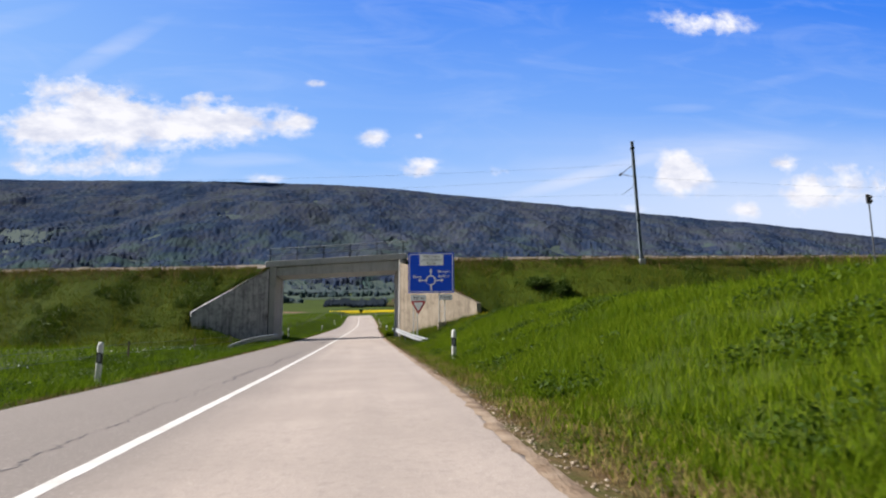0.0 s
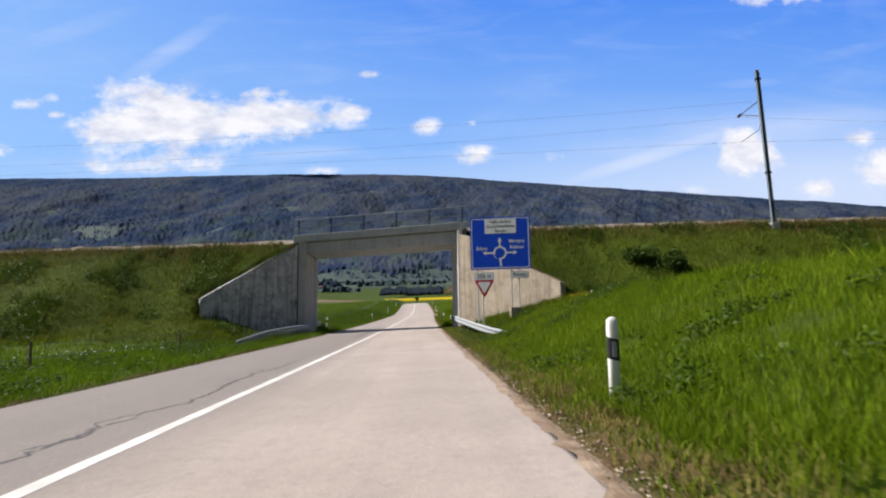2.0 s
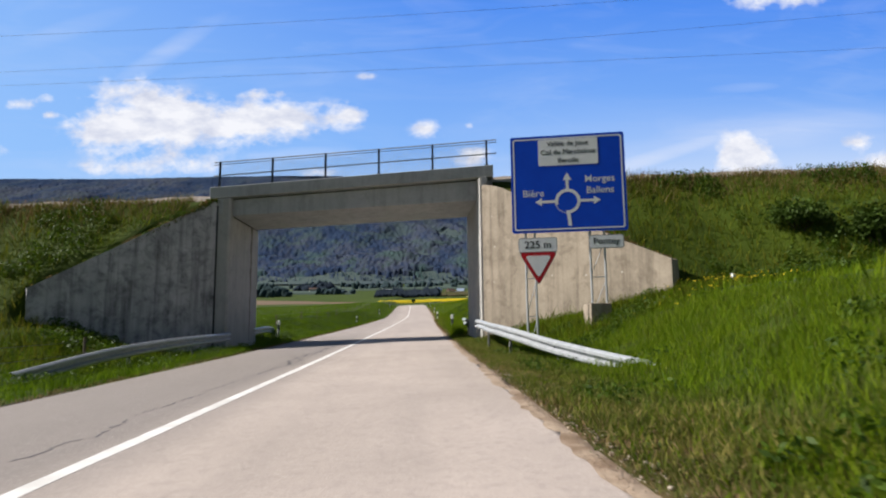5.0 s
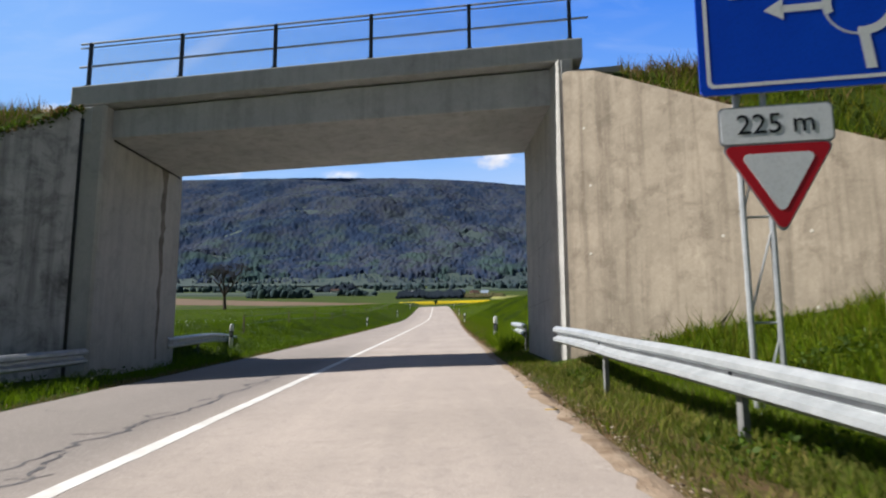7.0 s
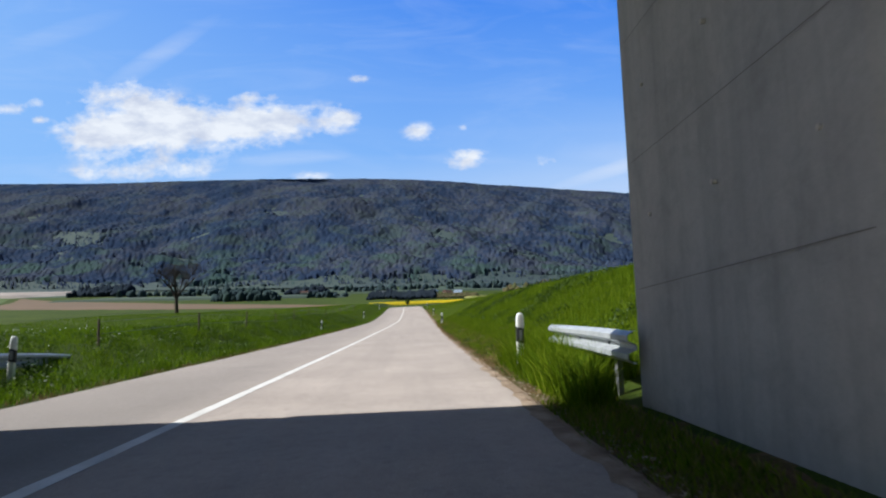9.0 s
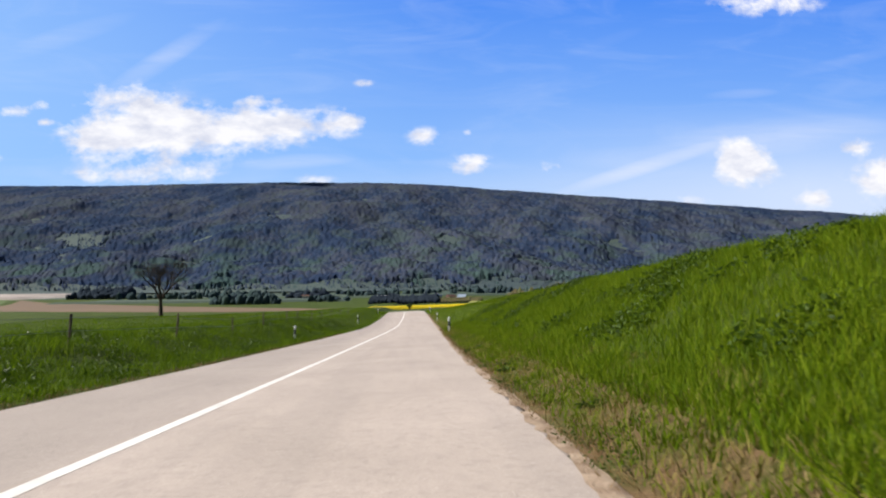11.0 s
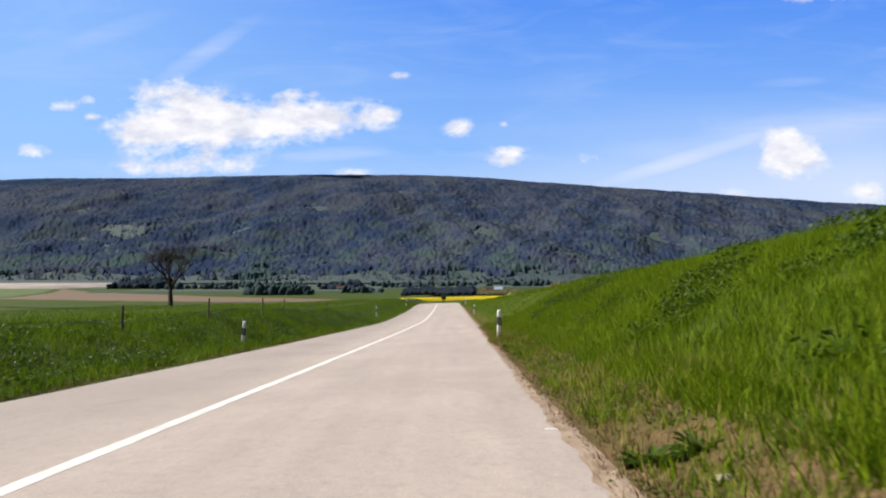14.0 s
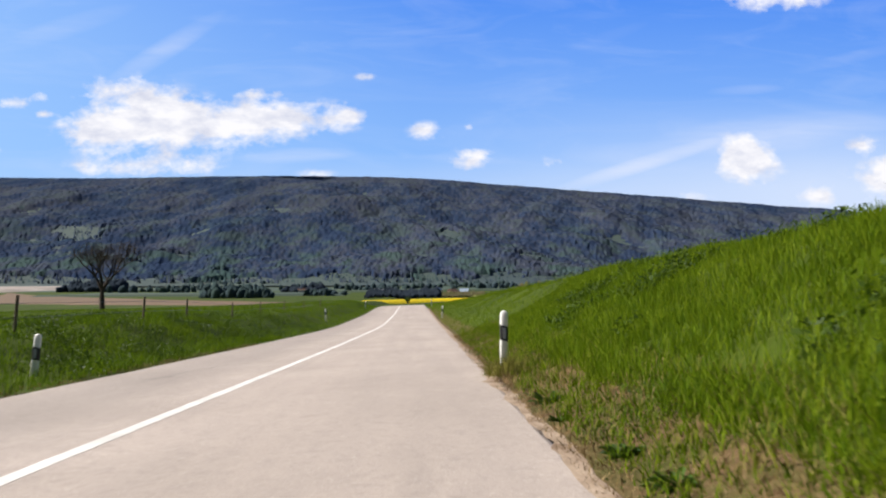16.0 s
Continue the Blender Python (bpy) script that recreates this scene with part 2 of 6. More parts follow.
def axis_steps(parts):
    out = []
    for a, b, n in parts:
        out += list(np.linspace(a, b, n, endpoint=False))
    return np.array(out + [parts[-1][1]])


# ---------------------------------------------------------------- materials
def asphalt_material():
    k = Nodes("asphalt")
    v = k.coord()
    grain, mid = k.noise(v, 130, 2, 0.7), k.noise(v, 9, 4)
    streak = k.noise(k.scaled(v, 1.6, 0.05, 1), 1.0, 4)
    broad = k.noise(v, 0.5, 4)
    col = k.mix(k.ramp(broad, 0.35, 0.68), lin(169, 157, 147), lin(184, 171, 161))
    sep = k.n("ShaderNodeSeparateXYZ")
    k.link(v, sep.inputs[0])
    # left of the line darker, strongest before y 44, less past y 56
    old = k.math("MULTIPLY", k.ramp(sep.outputs[0], -0.2, -1.3), k.math("MULTIPLY_ADD", k.ramp(sep.outputs[1], 56, 44), 0.45, 0.38))
    col = k.mix(old, col, lin(120, 114, 109))
    col = k.mix(k.math("MULTIPLY", k.ramp(streak, 0.4, 0.66), 0.28), col, lin(142, 133, 126))
    col = k.mix(k.math("MULTIPLY", k.ramp(mid, 0.5, 0.75), 0.3), col, lin(120, 113, 106))
    speck = k.noise(v, 38, 2, 0.8)
    col = k.mix(k.math("MULTIPLY", k.ramp(speck, 0.58, 0.70), 0.5), col, lin(206, 196, 188))
    patchy = k.noise(k.scaled(v, 1, 0.3, 1), 1.1, 6, 0.7)
    col = k.mix(k.math("MULTIPLY", k.ramp(patchy, 0.55, 0.8), 0.3), col, lin(126, 118, 112))
    col = k.mix(k.math("MULTIPLY", k.ramp(grain, 0.48, 0.66), 0.5), col, lin(108, 102, 98))
    return k.finish(col, 0.85, 0, k.bump(grain, 0.5, 0.004), 0.25)


def concrete_material(name, c1, c2, dark, stain=0.5, boards=True, blots=0.5):
    k = Nodes(name)
    v = k.coord()
    broad, grain = k.noise(v, 0.9, 5, 0.6), k.noise(v, 45, 4)
    runs = k.noise(k.scaled(v, 4.2, 4.2, 0.24), 1.0, 5, 0.62)
    blot = k.noise(v, 2.3, 6, 0.65, 0.4)
    col = k.mix(k.ramp(broad, 0.3, 0.7), c1, c2)
    col = k.mix(k.math("MULTIPLY", k.ramp(runs, 0.46, 0.86), stain), col, dark)
    col = k.mix(k.math("MULTIPLY", k.ramp(blot, blots, blots + 0.28), stain * 0.8), col, dark)
    pores = k.noise(v, 11, 6, 0.75)
    col = k.mix(k.math("MULTIPLY", k.ramp(pores, 0.5, 0.72), 0.3), col, tuple(0.6 * c for c in c1[:3]) + (1,))
    col = k.mix(k.math("MULTIPLY", k.ramp(pores, 0.46, 0.3), 0.3), col, tuple(min(1.0, 1.3 * c) for c in c2[:3]) + (1,))
    col = k.mix(k.math("MULTIPLY", k.ramp(grain, 0.5, 0.75), 0.25), col, tuple(0.55 * c for c in c1[:3]) + (1,))
    h = grain
    if boards:
        z = k.n("ShaderNodeSeparateXYZ")
        k.link(v, z.inputs[0])
        saw = k.math("FRACT", k.math("MULTIPLY", z.outputs[2], 0.8))
        h = k.math("ADD", k.math("MULTIPLY", grain, 0.5), k.math("MULTIPLY", k.ramp(saw, 0.0, 0.02), 0.5))
    return k.finish(col, 0.9, 0, k.bump(h, 0.35, 0.006), 0.2)


def ground_material():
    k = Nodes("meadow_soil")
    v = k.coord()
    broad, mid, fine = k.noise(v, 0.08, 4), k.noise(v, 0.9, 4), k.noise(v, 14, 4)
    col = k.mix(k.ramp(broad, 0.38, 0.62), lin(52, 66, 16), lin(68, 82, 20))
    col = k.mix(k.math("MULTIPLY", k.ramp(mid, 0.45, 0.7), 0.6), col, lin(46, 62, 16))
    col = k.mix(k.math("MULTIPLY", k.ramp(fine, 0.5, 0.75), 0.4), col, lin(78, 80, 36))
    return k.finish(col, 0.9, 0, k.bump(fine, 0.6, 0.05), 0.1)


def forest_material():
    """Mixed spring woods: each crown is spruce, bare beech or fresh green, in broad drifts; greener low down. Blue
    distance haze is tinted into all tones.
    """
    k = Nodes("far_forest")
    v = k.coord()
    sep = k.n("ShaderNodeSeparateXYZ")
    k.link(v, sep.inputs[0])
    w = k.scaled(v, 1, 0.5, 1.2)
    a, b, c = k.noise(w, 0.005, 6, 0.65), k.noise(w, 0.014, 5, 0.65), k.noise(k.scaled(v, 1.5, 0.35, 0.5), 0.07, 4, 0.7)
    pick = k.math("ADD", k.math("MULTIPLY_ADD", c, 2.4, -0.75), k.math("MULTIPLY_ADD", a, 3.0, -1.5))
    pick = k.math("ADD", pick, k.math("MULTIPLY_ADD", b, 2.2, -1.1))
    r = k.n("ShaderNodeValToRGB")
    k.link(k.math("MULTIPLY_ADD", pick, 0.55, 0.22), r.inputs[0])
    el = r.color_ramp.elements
    # aerial haze is part of these colours, hence the strong blue
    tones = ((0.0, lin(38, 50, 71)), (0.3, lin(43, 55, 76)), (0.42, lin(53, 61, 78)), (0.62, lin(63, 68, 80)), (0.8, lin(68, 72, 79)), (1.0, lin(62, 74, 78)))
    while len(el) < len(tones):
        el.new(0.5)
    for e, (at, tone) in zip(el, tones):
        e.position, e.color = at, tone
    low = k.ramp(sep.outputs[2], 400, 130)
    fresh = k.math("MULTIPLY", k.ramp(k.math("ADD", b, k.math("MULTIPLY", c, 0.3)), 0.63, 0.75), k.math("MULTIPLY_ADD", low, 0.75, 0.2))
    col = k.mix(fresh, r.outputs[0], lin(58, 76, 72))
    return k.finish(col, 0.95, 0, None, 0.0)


ASPHALT = asphalt_material()
PAINT = plain("road_paint", lin(225, 222, 217), lin(200, 197, 191), 2.2, 40, 0.7, 0, 0.3, 0.002)
SEAL = plain("crack_seal", lin(72, 70, 74), lin(96, 93, 93), 3, 40, 0.8)
SOIL = ground_material()
# dirt brown with the asphalt edge's shadow line painted into it
EDGE_DARK = plain("dirt_edge_shadow", lin(66, 54, 40), lin(50, 42, 32), 3, 30, 0.95, 0, 0.9, 0.02)
DIRT = plain("dirt_shoulder", lin(128, 107, 86), lin(172, 153, 132), 3.5, 30, 0.95, 0, 0.9, 0.02)
# one concrete, toned per face: warm where sunlit, lifted or cooler in shade
CONC_R = concrete_material("concrete_sunny", lin(150, 139, 123), lin(177, 164, 146), lin(84, 74, 63), 0.85, False)
# base lifted to offset deep shade; the dark blotches are lichen
CONC_L = concrete_material("concrete_shaded_mossy", lin(204, 203, 204), lin(168, 168, 170), lin(42, 41, 42), 1.0, True, 0.46)
CONC_IN = concrete_material("concrete_inner", lin(187, 184, 178), lin(171, 169, 165), lin(108, 105, 100), 0.45)
CONC_DECK = concrete_material("concrete_deck", lin(186, 187, 187), lin(170, 172, 174), lin(108, 107, 105), 0.5, False)
ZINC = plain("galvanised_steel", lin(184, 188, 190), lin(164, 168, 171), 5, 40, 0.5, 0.35, 0.12, 0.002, 0.5)
DARK_STEEL = plain("dark_painted_steel", lin(52, 58, 66), lin(66, 72, 80), 6, 60, 0.5, 0.3)
POLE_STEEL = plain("weathered_pole", lin(88, 92, 96), lin(70, 74, 78), 3, 30, 0.65, 0.2)
WHITE_PLASTIC = plain("white_plastic", lin(236, 236, 232), lin(222, 222, 216), 8, 60, 0.4)
BLACK_PLASTIC = plain("black_plastic", lin(34, 34, 36), lin(44, 44, 46), 8, 60, 0.45)
REFLECTOR = plain("reflector", lin(150, 152, 156), lin(170, 172, 176), 40, 200, 0.25, 0.2)
SIGN_BLUE = plain("sign_blue", lin(8, 64, 190), lin(10, 70, 198), 2, 30, 0.35, 0, 0.02)
SIGN_WHITE = plain("sign_white", lin(222, 224, 226), lin(212, 215, 218), 2, 30, 0.35, 0, 0.02)
SIGN_RED = plain("sign_red", lin(178, 26, 36), lin(165, 22, 34), 2, 30, 0.35, 0, 0.02)
INK = plain("sign_ink", lin(24, 26, 30), lin(30, 32, 36), 2, 30, 0.4, 0, 0.02)
SIGN_BACK = plain("aluminium_back", lin(150, 154, 158), lin(138, 142, 146), 2, 30, 0.45, 0.5)
WOOD = plain("fence_wood", lin(104, 92, 78), lin(82, 72, 62), 6, 70, 0.9, 0, 0.6, 0.006)
BARK = plain("bark", lin(70, 60, 52), lin(52, 44, 38), 5, 30, 0.95, 0, 0.9, 0.03)
WIRE = plain("wire", lin(92, 98, 104), lin(80, 86, 92), 6, 60, 0.5, 0.5)
BALLAST = plain("ballast", lin(150, 140, 128), lin(120, 112, 104), 2.5, 9, 0.95, 0, 1.0, 0.06)
RAPE = plain("rapeseed_bloom", lin(232, 205, 20), lin(214, 190, 24), 0.08, 1.5, 0.8, 0, 0.8, 0.2)
PLOUGH = plain("ploughed_soil", lin(112, 90, 70), lin(100, 84, 64), 0.03, 0.6, 0.95, 0, 0.6, 0.1)
PALE = plain("gravel_pit", lin(166, 156, 147), lin(132, 122, 113), 0.02, 0.3, 0.95, 0, 0.6, 0.1)
LAWN = plain("young_crop", lin(76, 94, 34), lin(68, 85, 31), 0.02, 0.6, 0.9, 0, 0.6, 0.1)
# green dulled towards grey, with distance haze put into the colour
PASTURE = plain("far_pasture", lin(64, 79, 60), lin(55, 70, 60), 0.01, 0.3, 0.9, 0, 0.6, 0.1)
OCHRE = plain("dry_grass_field", lin(140, 138, 74), lin(126, 128, 66), 0.03, 0.5, 0.9, 0, 0.6, 0.1)
GRASS = island("grass_blades", [lin(57, 81, 6), lin(100, 127, 10), lin(136, 152, 33), lin(76, 102, 8)], 0.65, 0.35, 0.08, 0.42)
LUSH = island("lush_meadow_blades", [lin(56, 82, 7), lin(90, 116, 12), lin(116, 136, 26), lin(66, 93, 8)], 0.65, 0.4, 0.08, 0.42)
GRASS_DRY = island("dry_grass_blades", [lin(122, 110, 56), lin(98, 110, 30), lin(150, 132, 84), lin(110, 112, 44)], 0.8, 0.5, 0.1, 0.2)
GRASS_EMB = island("embankment_grass", [lin(66, 84, 11), lin(94, 108, 17), lin(120, 112, 40), lin(62, 80, 10)], 0.7, 0.4, 0.06, 0.35)
LEAVES = island("leaves", [lin(50, 70, 16), lin(66, 88, 22), lin(44, 60, 14)], 0.7, 0.6, 0.2, 0.25)
TWIG_LEAVES = island("sparse_leaves", [lin(96, 84, 66), lin(110, 100, 70), lin(86, 92, 56)], 0.8, 0.4, 0.1, 0.3)
PETALS = island("white_petals", [lin(235, 235, 228), lin(225, 228, 215), lin(240, 240, 236)], 0.7, 1.0, 0.2, 0.2)
DANDELION = island("yellow_petals", [lin(235, 205, 30), lin(225, 190, 20), lin(240, 215, 50)], 0.7, 1.0, 0.2, 0.2)
DOCK = island("dock_leaves", [lin(52, 80, 22), lin(78, 104, 34), lin(40, 64, 18)], 0.5, 1.0, 0.3, 0.25)
STONES = island("roadside_stones", [lin(160, 146, 128), lin(190, 178, 162), lin(122, 106, 88), lin(146, 130, 112)], 0.9, 1.0, 0.2)
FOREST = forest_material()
# far trees in blue-grey: the haze of distance is mixed into both
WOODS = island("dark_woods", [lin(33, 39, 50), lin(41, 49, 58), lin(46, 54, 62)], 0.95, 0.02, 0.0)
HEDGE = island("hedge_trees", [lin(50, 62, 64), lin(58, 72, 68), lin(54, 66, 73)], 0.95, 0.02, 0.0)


def sky_material():
    """Blue sky with its clouds, laid out on the plane one metre ahead: across u, up v."""
    k = Nodes("sky_backdrop")
    sep = k.n("ShaderNodeSeparateXYZ")
    k.link(k.coord(), sep.inputs[0])
    u = k.math("DIVIDE", sep.outputs[0], sep.outputs[1])
    v = k.math("DIVIDE", sep.outputs[2], sep.outputs[1])
    uv = k.n("ShaderNodeCombineXYZ")
    k.link(u, uv.inputs[0])
    k.link(v, uv.inputs[1])
    uv = uv.outputs[0]
    high = k.ramp(v, 0.22, 0.62)
    base = k.mix(high, lin(150, 197, 252), lin(68, 136, 240))
    base = k.mix(k.ramp(v, 0.30, 0.16), base, lin(196, 216, 246))
    right_pale = k.math("MULTIPLY", k.ramp(u, 0.0, 0.65), k.ramp(v, 0.40, 0.24))
    base = k.mix(k.math("MULTIPLY", right_pale, 0.8), base, lin(216, 230, 252))
    base = k.mix(k.math("MULTIPLY", k.ramp(u, 0.05, -0.65), 0.6), base, lin(163, 207, 255))
    # thin streaked veil
    veil = k.noise(k.scaled(uv, 2.2, 9.0, 1), 1.6, 5, 0.6, 1.2)
    tilt = k.n("ShaderNodeMapping")
    k.link(uv, tilt.inputs["Vector"])
    tilt.inputs["Rotation"].default_value = (0, 0, radians(-24))
    tilt.inputs["Scale"].default_value = (1.5, 12, 1)
    streak = k.noise(tilt.outputs[0], 1.7, 5, 0.6, 0.6)
    base = k.mix(k.math("MULTIPLY", k.ramp(veil, 0.5, 0.8), 0.2), base, lin(205, 222, 252))
    base = k.mix(k.math("MULTIPLY", k.ramp(streak, 0.5, 0.85), 0.12), base, lin(215, 228, 252))
    for cu, cv, a, b, deg, w in ((0.38, 0.282, 0.17, 0.014, 17.3, 0.95), (0.60, 0.335, 0.22, 0.035, 6, 0.55), (0.56, 0.41, 0.07, 0.010, 4, 0.35), (0.75, 0.47, 0.12, 0.012, 14, 0.2),
                                 (-0.40, 0.46, 0.13, 0.02, 36, 0.55), (-0.18, 0.292, 0.10, 0.014, 3, 0.55), (0.33, 0.50, 0.08, 0.012, 20, 0.12), (-0.55, 0.50, 0.12, 0.02, 20, 0.3), (0.36, 0.30, 0.12, 0.02, 2, 0.35)):
        ca, sa = math.cos(radians(deg)), math.sin(radians(deg))
        pu, pv = k.math("SUBTRACT", u, cu), k.math("SUBTRACT", v, cv)
        du = k.math("ADD", k.math("MULTIPLY", pu, ca / a), k.math("MULTIPLY", pv, sa / a))
        dv = k.math("ADD", k.math("MULTIPLY", pu, -sa / b), k.math("MULTIPLY", pv, ca / b))
        d = k.math("ADD", k.math("MULTIPLY", du, du), k.math("MULTIPLY", dv, dv))
        f = k.math("MULTIPLY", k.math("SUBTRACT", 1.0, d, clamp=True), k.math("MULTIPLY", k.ramp(streak, 0.2, 0.8), 0.7 * w))
        base = k.mix(f, base, lin(236, 241, 253))
    # heaped clouds: soft ovals broken up by noise
    big = k.noise(k.scaled(uv, 1, 1.35, 1), 17.0, 8, 0.6, 0.3)
    total = None
    blobs = [(-0.447, 0.398, 0.055, 0.019, 0.95), (-0.483, 0.331, 0.055, 0.029, 1.00), (-0.386, 0.339, 0.085, 0.034, 1.05), (-0.270, 0.342, 0.073, 0.029, 1.05), (-0.198, 0.353, 0.044, 0.021, 1.00), (-0.114, 0.357, 0.039, 0.019, 0.95),
             (-0.400, 0.360, 0.044, 0.024, 1.00), (-0.347, 0.366, 0.025, 0.011, 0.70), (-0.382, 0.272, 0.075, 0.014, 0.62), (-0.470, 0.269, 0.053, 0.011, 0.50), (-0.249, 0.392, 0.026, 0.008, 0.75), (-0.212, 0.394, 0.012, 0.008, 0.70),
             (0.027, 0.334, 0.025, 0.012, 0.80), (0.097, 0.341, 0.011, 0.006, 0.80), (0.104, 0.294, 0.024, 0.014, 0.95), (0.085, 0.280, 0.022, 0.010, 0.90), (0.232, 0.283, 0.022, 0.010, 0.50), (0.543, 0.302, 0.033, 0.024, 1.10),
             (0.569, 0.283, 0.037, 0.025, 1.10), (0.531, 0.278, 0.029, 0.017, 1.00), (0.750, 0.317, 0.026, 0.012, 0.85), (0.779, 0.255, 0.047, 0.023, 1.05), (0.796, 0.279, 0.024, 0.018, 1.00), (0.665, 0.230, 0.028, 0.016, 1.00),
             (0.619, 0.576, 0.076, 0.019, 1.00), (-0.617, 0.372, 0.023, 0.009, 0.80), (-0.579, 0.384, 0.013, 0.007, 0.60), (-0.574, 0.356, 0.012, 0.005, 0.75), (-0.072, 0.425, 0.014, 0.006, 0.60), (-0.662, 0.297, 0.025, 0.011, 0.70),
             (-0.150, 0.262, 0.027, 0.007, 0.60), (0.451, 0.227, 0.038, 0.008, 0.50), (0.886, 0.280, 0.060, 0.030, 0.90)]
    for cu, cv, a, b, w in blobs:
        a, b = a * 0.97, b * 1.03
        du = k.math("MULTIPLY_ADD", u, 1 / a, -cu / a)
        dv = k.math("MULTIPLY_ADD", v, 1 / b, -cv / b)
        d = k.math("ADD", k.math("MULTIPLY", du, du), k.math("MULTIPLY", dv, dv))
        f = k.math("MULTIPLY", k.math("POWER", 0.42, d), w)
        total = f if total is None else k.math("ADD", total, f)
    small = k.noise(k.scaled(uv, 1, 1.3, 1), 52.0, 6, 0.6, 0.2)
    body = k.math("ADD", k.math("MINIMUM", total, 1.3), k.math("MULTIPLY_ADD", big, 2.3, -1.15))
    body = k.math("ADD", body, k.math("MULTIPLY_ADD", small, 1.0, -0.5))
    cover = k.math("MULTIPLY", k.ramp(body, 0.2, 0.95), k.ramp(total, 0.06, 0.3))
    shade = k.noise(k.scaled(uv, 1, 2.0, 1), 16.0, 5, 0.6)
    white = k.mix(k.ramp(shade, 0.42, 0.72), lin(252, 252, 254), lin(206, 212, 230))
    col = k.mix(cover, base, white)
    e = k.n("ShaderNodeEmission")
    k.link(col, e.inputs[0])
    e.inputs[1].default_value = 0.675
    k.link(e.outputs[0], k.out.inputs[0])
    return k.mat


# ---------------------------------------------------------------- ground, road, sky, mountain
def grid_mesh(name, xs, ys, zfun, material, smooth=True):
    X, Y = np.meshgrid(xs, ys)
    Z = zfun(X, Y)
    nx, ny = len(xs), len(ys)
    i = np.arange(nx * ny).reshape(ny, nx)
    faces = np.stack([i[:-1, :-1], i[:-1, 1:], i[1:, 1:], i[1:, :-1]], -1).reshape(-1, 4)
    return mesh_np(name, np.stack([X, Y, Z], -1).reshape(-1, 3), faces, material, smooth)


xs = axis_steps([(-3600, -600, 12), (-600, -120, 16), (-120, -40, 27), (-40, -14, 52), (-14, 14, 112), (14, 30, 40), (30, 60, 30), (60, 160, 25), (160, 600, 16), (600, 3600, 12)])
ys = axis_steps([(-600, -100, 10), (-100, -16, 28), (-16, 30, 130), (30, 56, 105), (56, 100, 100), (100, 200, 100), (200, 400, 40), (400, 1700, 60)])
ground = tagged(new("ground", grid_mesh("ground", xs, ys, ground_z, SOIL)), "rolling spring meadow land with grassy banks beside the road", "ground", kind="structure")


def strip(name, s0, s1, y0, y1, dy, lift, material, cols=2, wobble=0.0, seed=1):
    """A band that follows the road, between two offsets from its painted line."""
    rnd = np.random.RandomState(seed)
    y = np.arange(y0, y1 + dy, dy)
    c = line_x(y)
    ss = np.linspace(s0, s1, cols)
    X = c[:, None] + ss[None, :]
    if wobble:
        X[:, -1] += wobble * np.convolve(rnd.randn(len(y) + 4), np.ones(5) / 5, "valid")
        X[:, 0] += 0.25 * wobble * rnd.randn(len(y))
    Y = np.repeat(y[:, None], cols, 1)
    Z = road_z(X, Y) + lift
    n, m = X.shape
    i = np.arange(n * m).reshape(n, m)
    f = np.stack([i[:-1, :-1], i[:-1, 1:], i[1:, 1:], i[1:, :-1]], -1).reshape(-1, 4)
    return mesh_np(name, np.stack([X, Y, Z], -1).reshape(-1, 3), f, material, True)


def road_slab():
    """The carriageway with its thickness and slightly ragged edges."""
    rnd = np.random.RandomState(4)
    y = np.concatenate([np.arange(-100, 120, 0.4), np.arange(120, 200, 2.0)])
    c = line_x(y)
    jl, jr = (0.035 * np.convolve(rnd.randn(len(y) + 6), np.ones(7) / 7, "valid") + 0.006 * rnd.randn(len(y)) for _ in range(2))
    near = np.clip((150 - y) / 60, 0, 1)
    jr = 0.4 * jr + edge_shift(y)
    rows = []
    for s, j, dz in ((ROAD_L, jl, -0.16), (ROAD_L, jl, -0.006), (ROAD_L + 0.06, jl, 0), (-1.5, 0 * jl, 0.0), (0, 0 * jl, 0), (1.9, 0 * jl, 0), (ROAD_R - 0.06, jr, 0), (ROAD_R, jr, -0.001), (ROAD_R + 0.004, jr, -0.16)):
        x = c + s + j * near
        rows.append(np.stack([x, y, road_z(x, y) + dz], -1))
    P = np.stack(rows, 1)
    n, m, _ = P.shape
    i = np.arange(n * m).reshape(n, m)
    f = np.stack([i[:-1, :-1], i[:-1, 1:], i[1:, 1:], i[1:, :-1]], -1).reshape(-1, 4)
    return mesh_np("road", P.reshape(-1, 3), f, ASPHALT, False)


road = tagged(new("road", road_slab()), "light grey worn asphalt country road climbing ahead", "road", kind="structure")
ln = new("road_marking", strip("road_marking", -0.075, 0.075, -100, 178, 0.2, 0.0025, PAINT, 2, 0.012, 3))
ln.parent = road
tagged(ln, "solid white painted centre line")


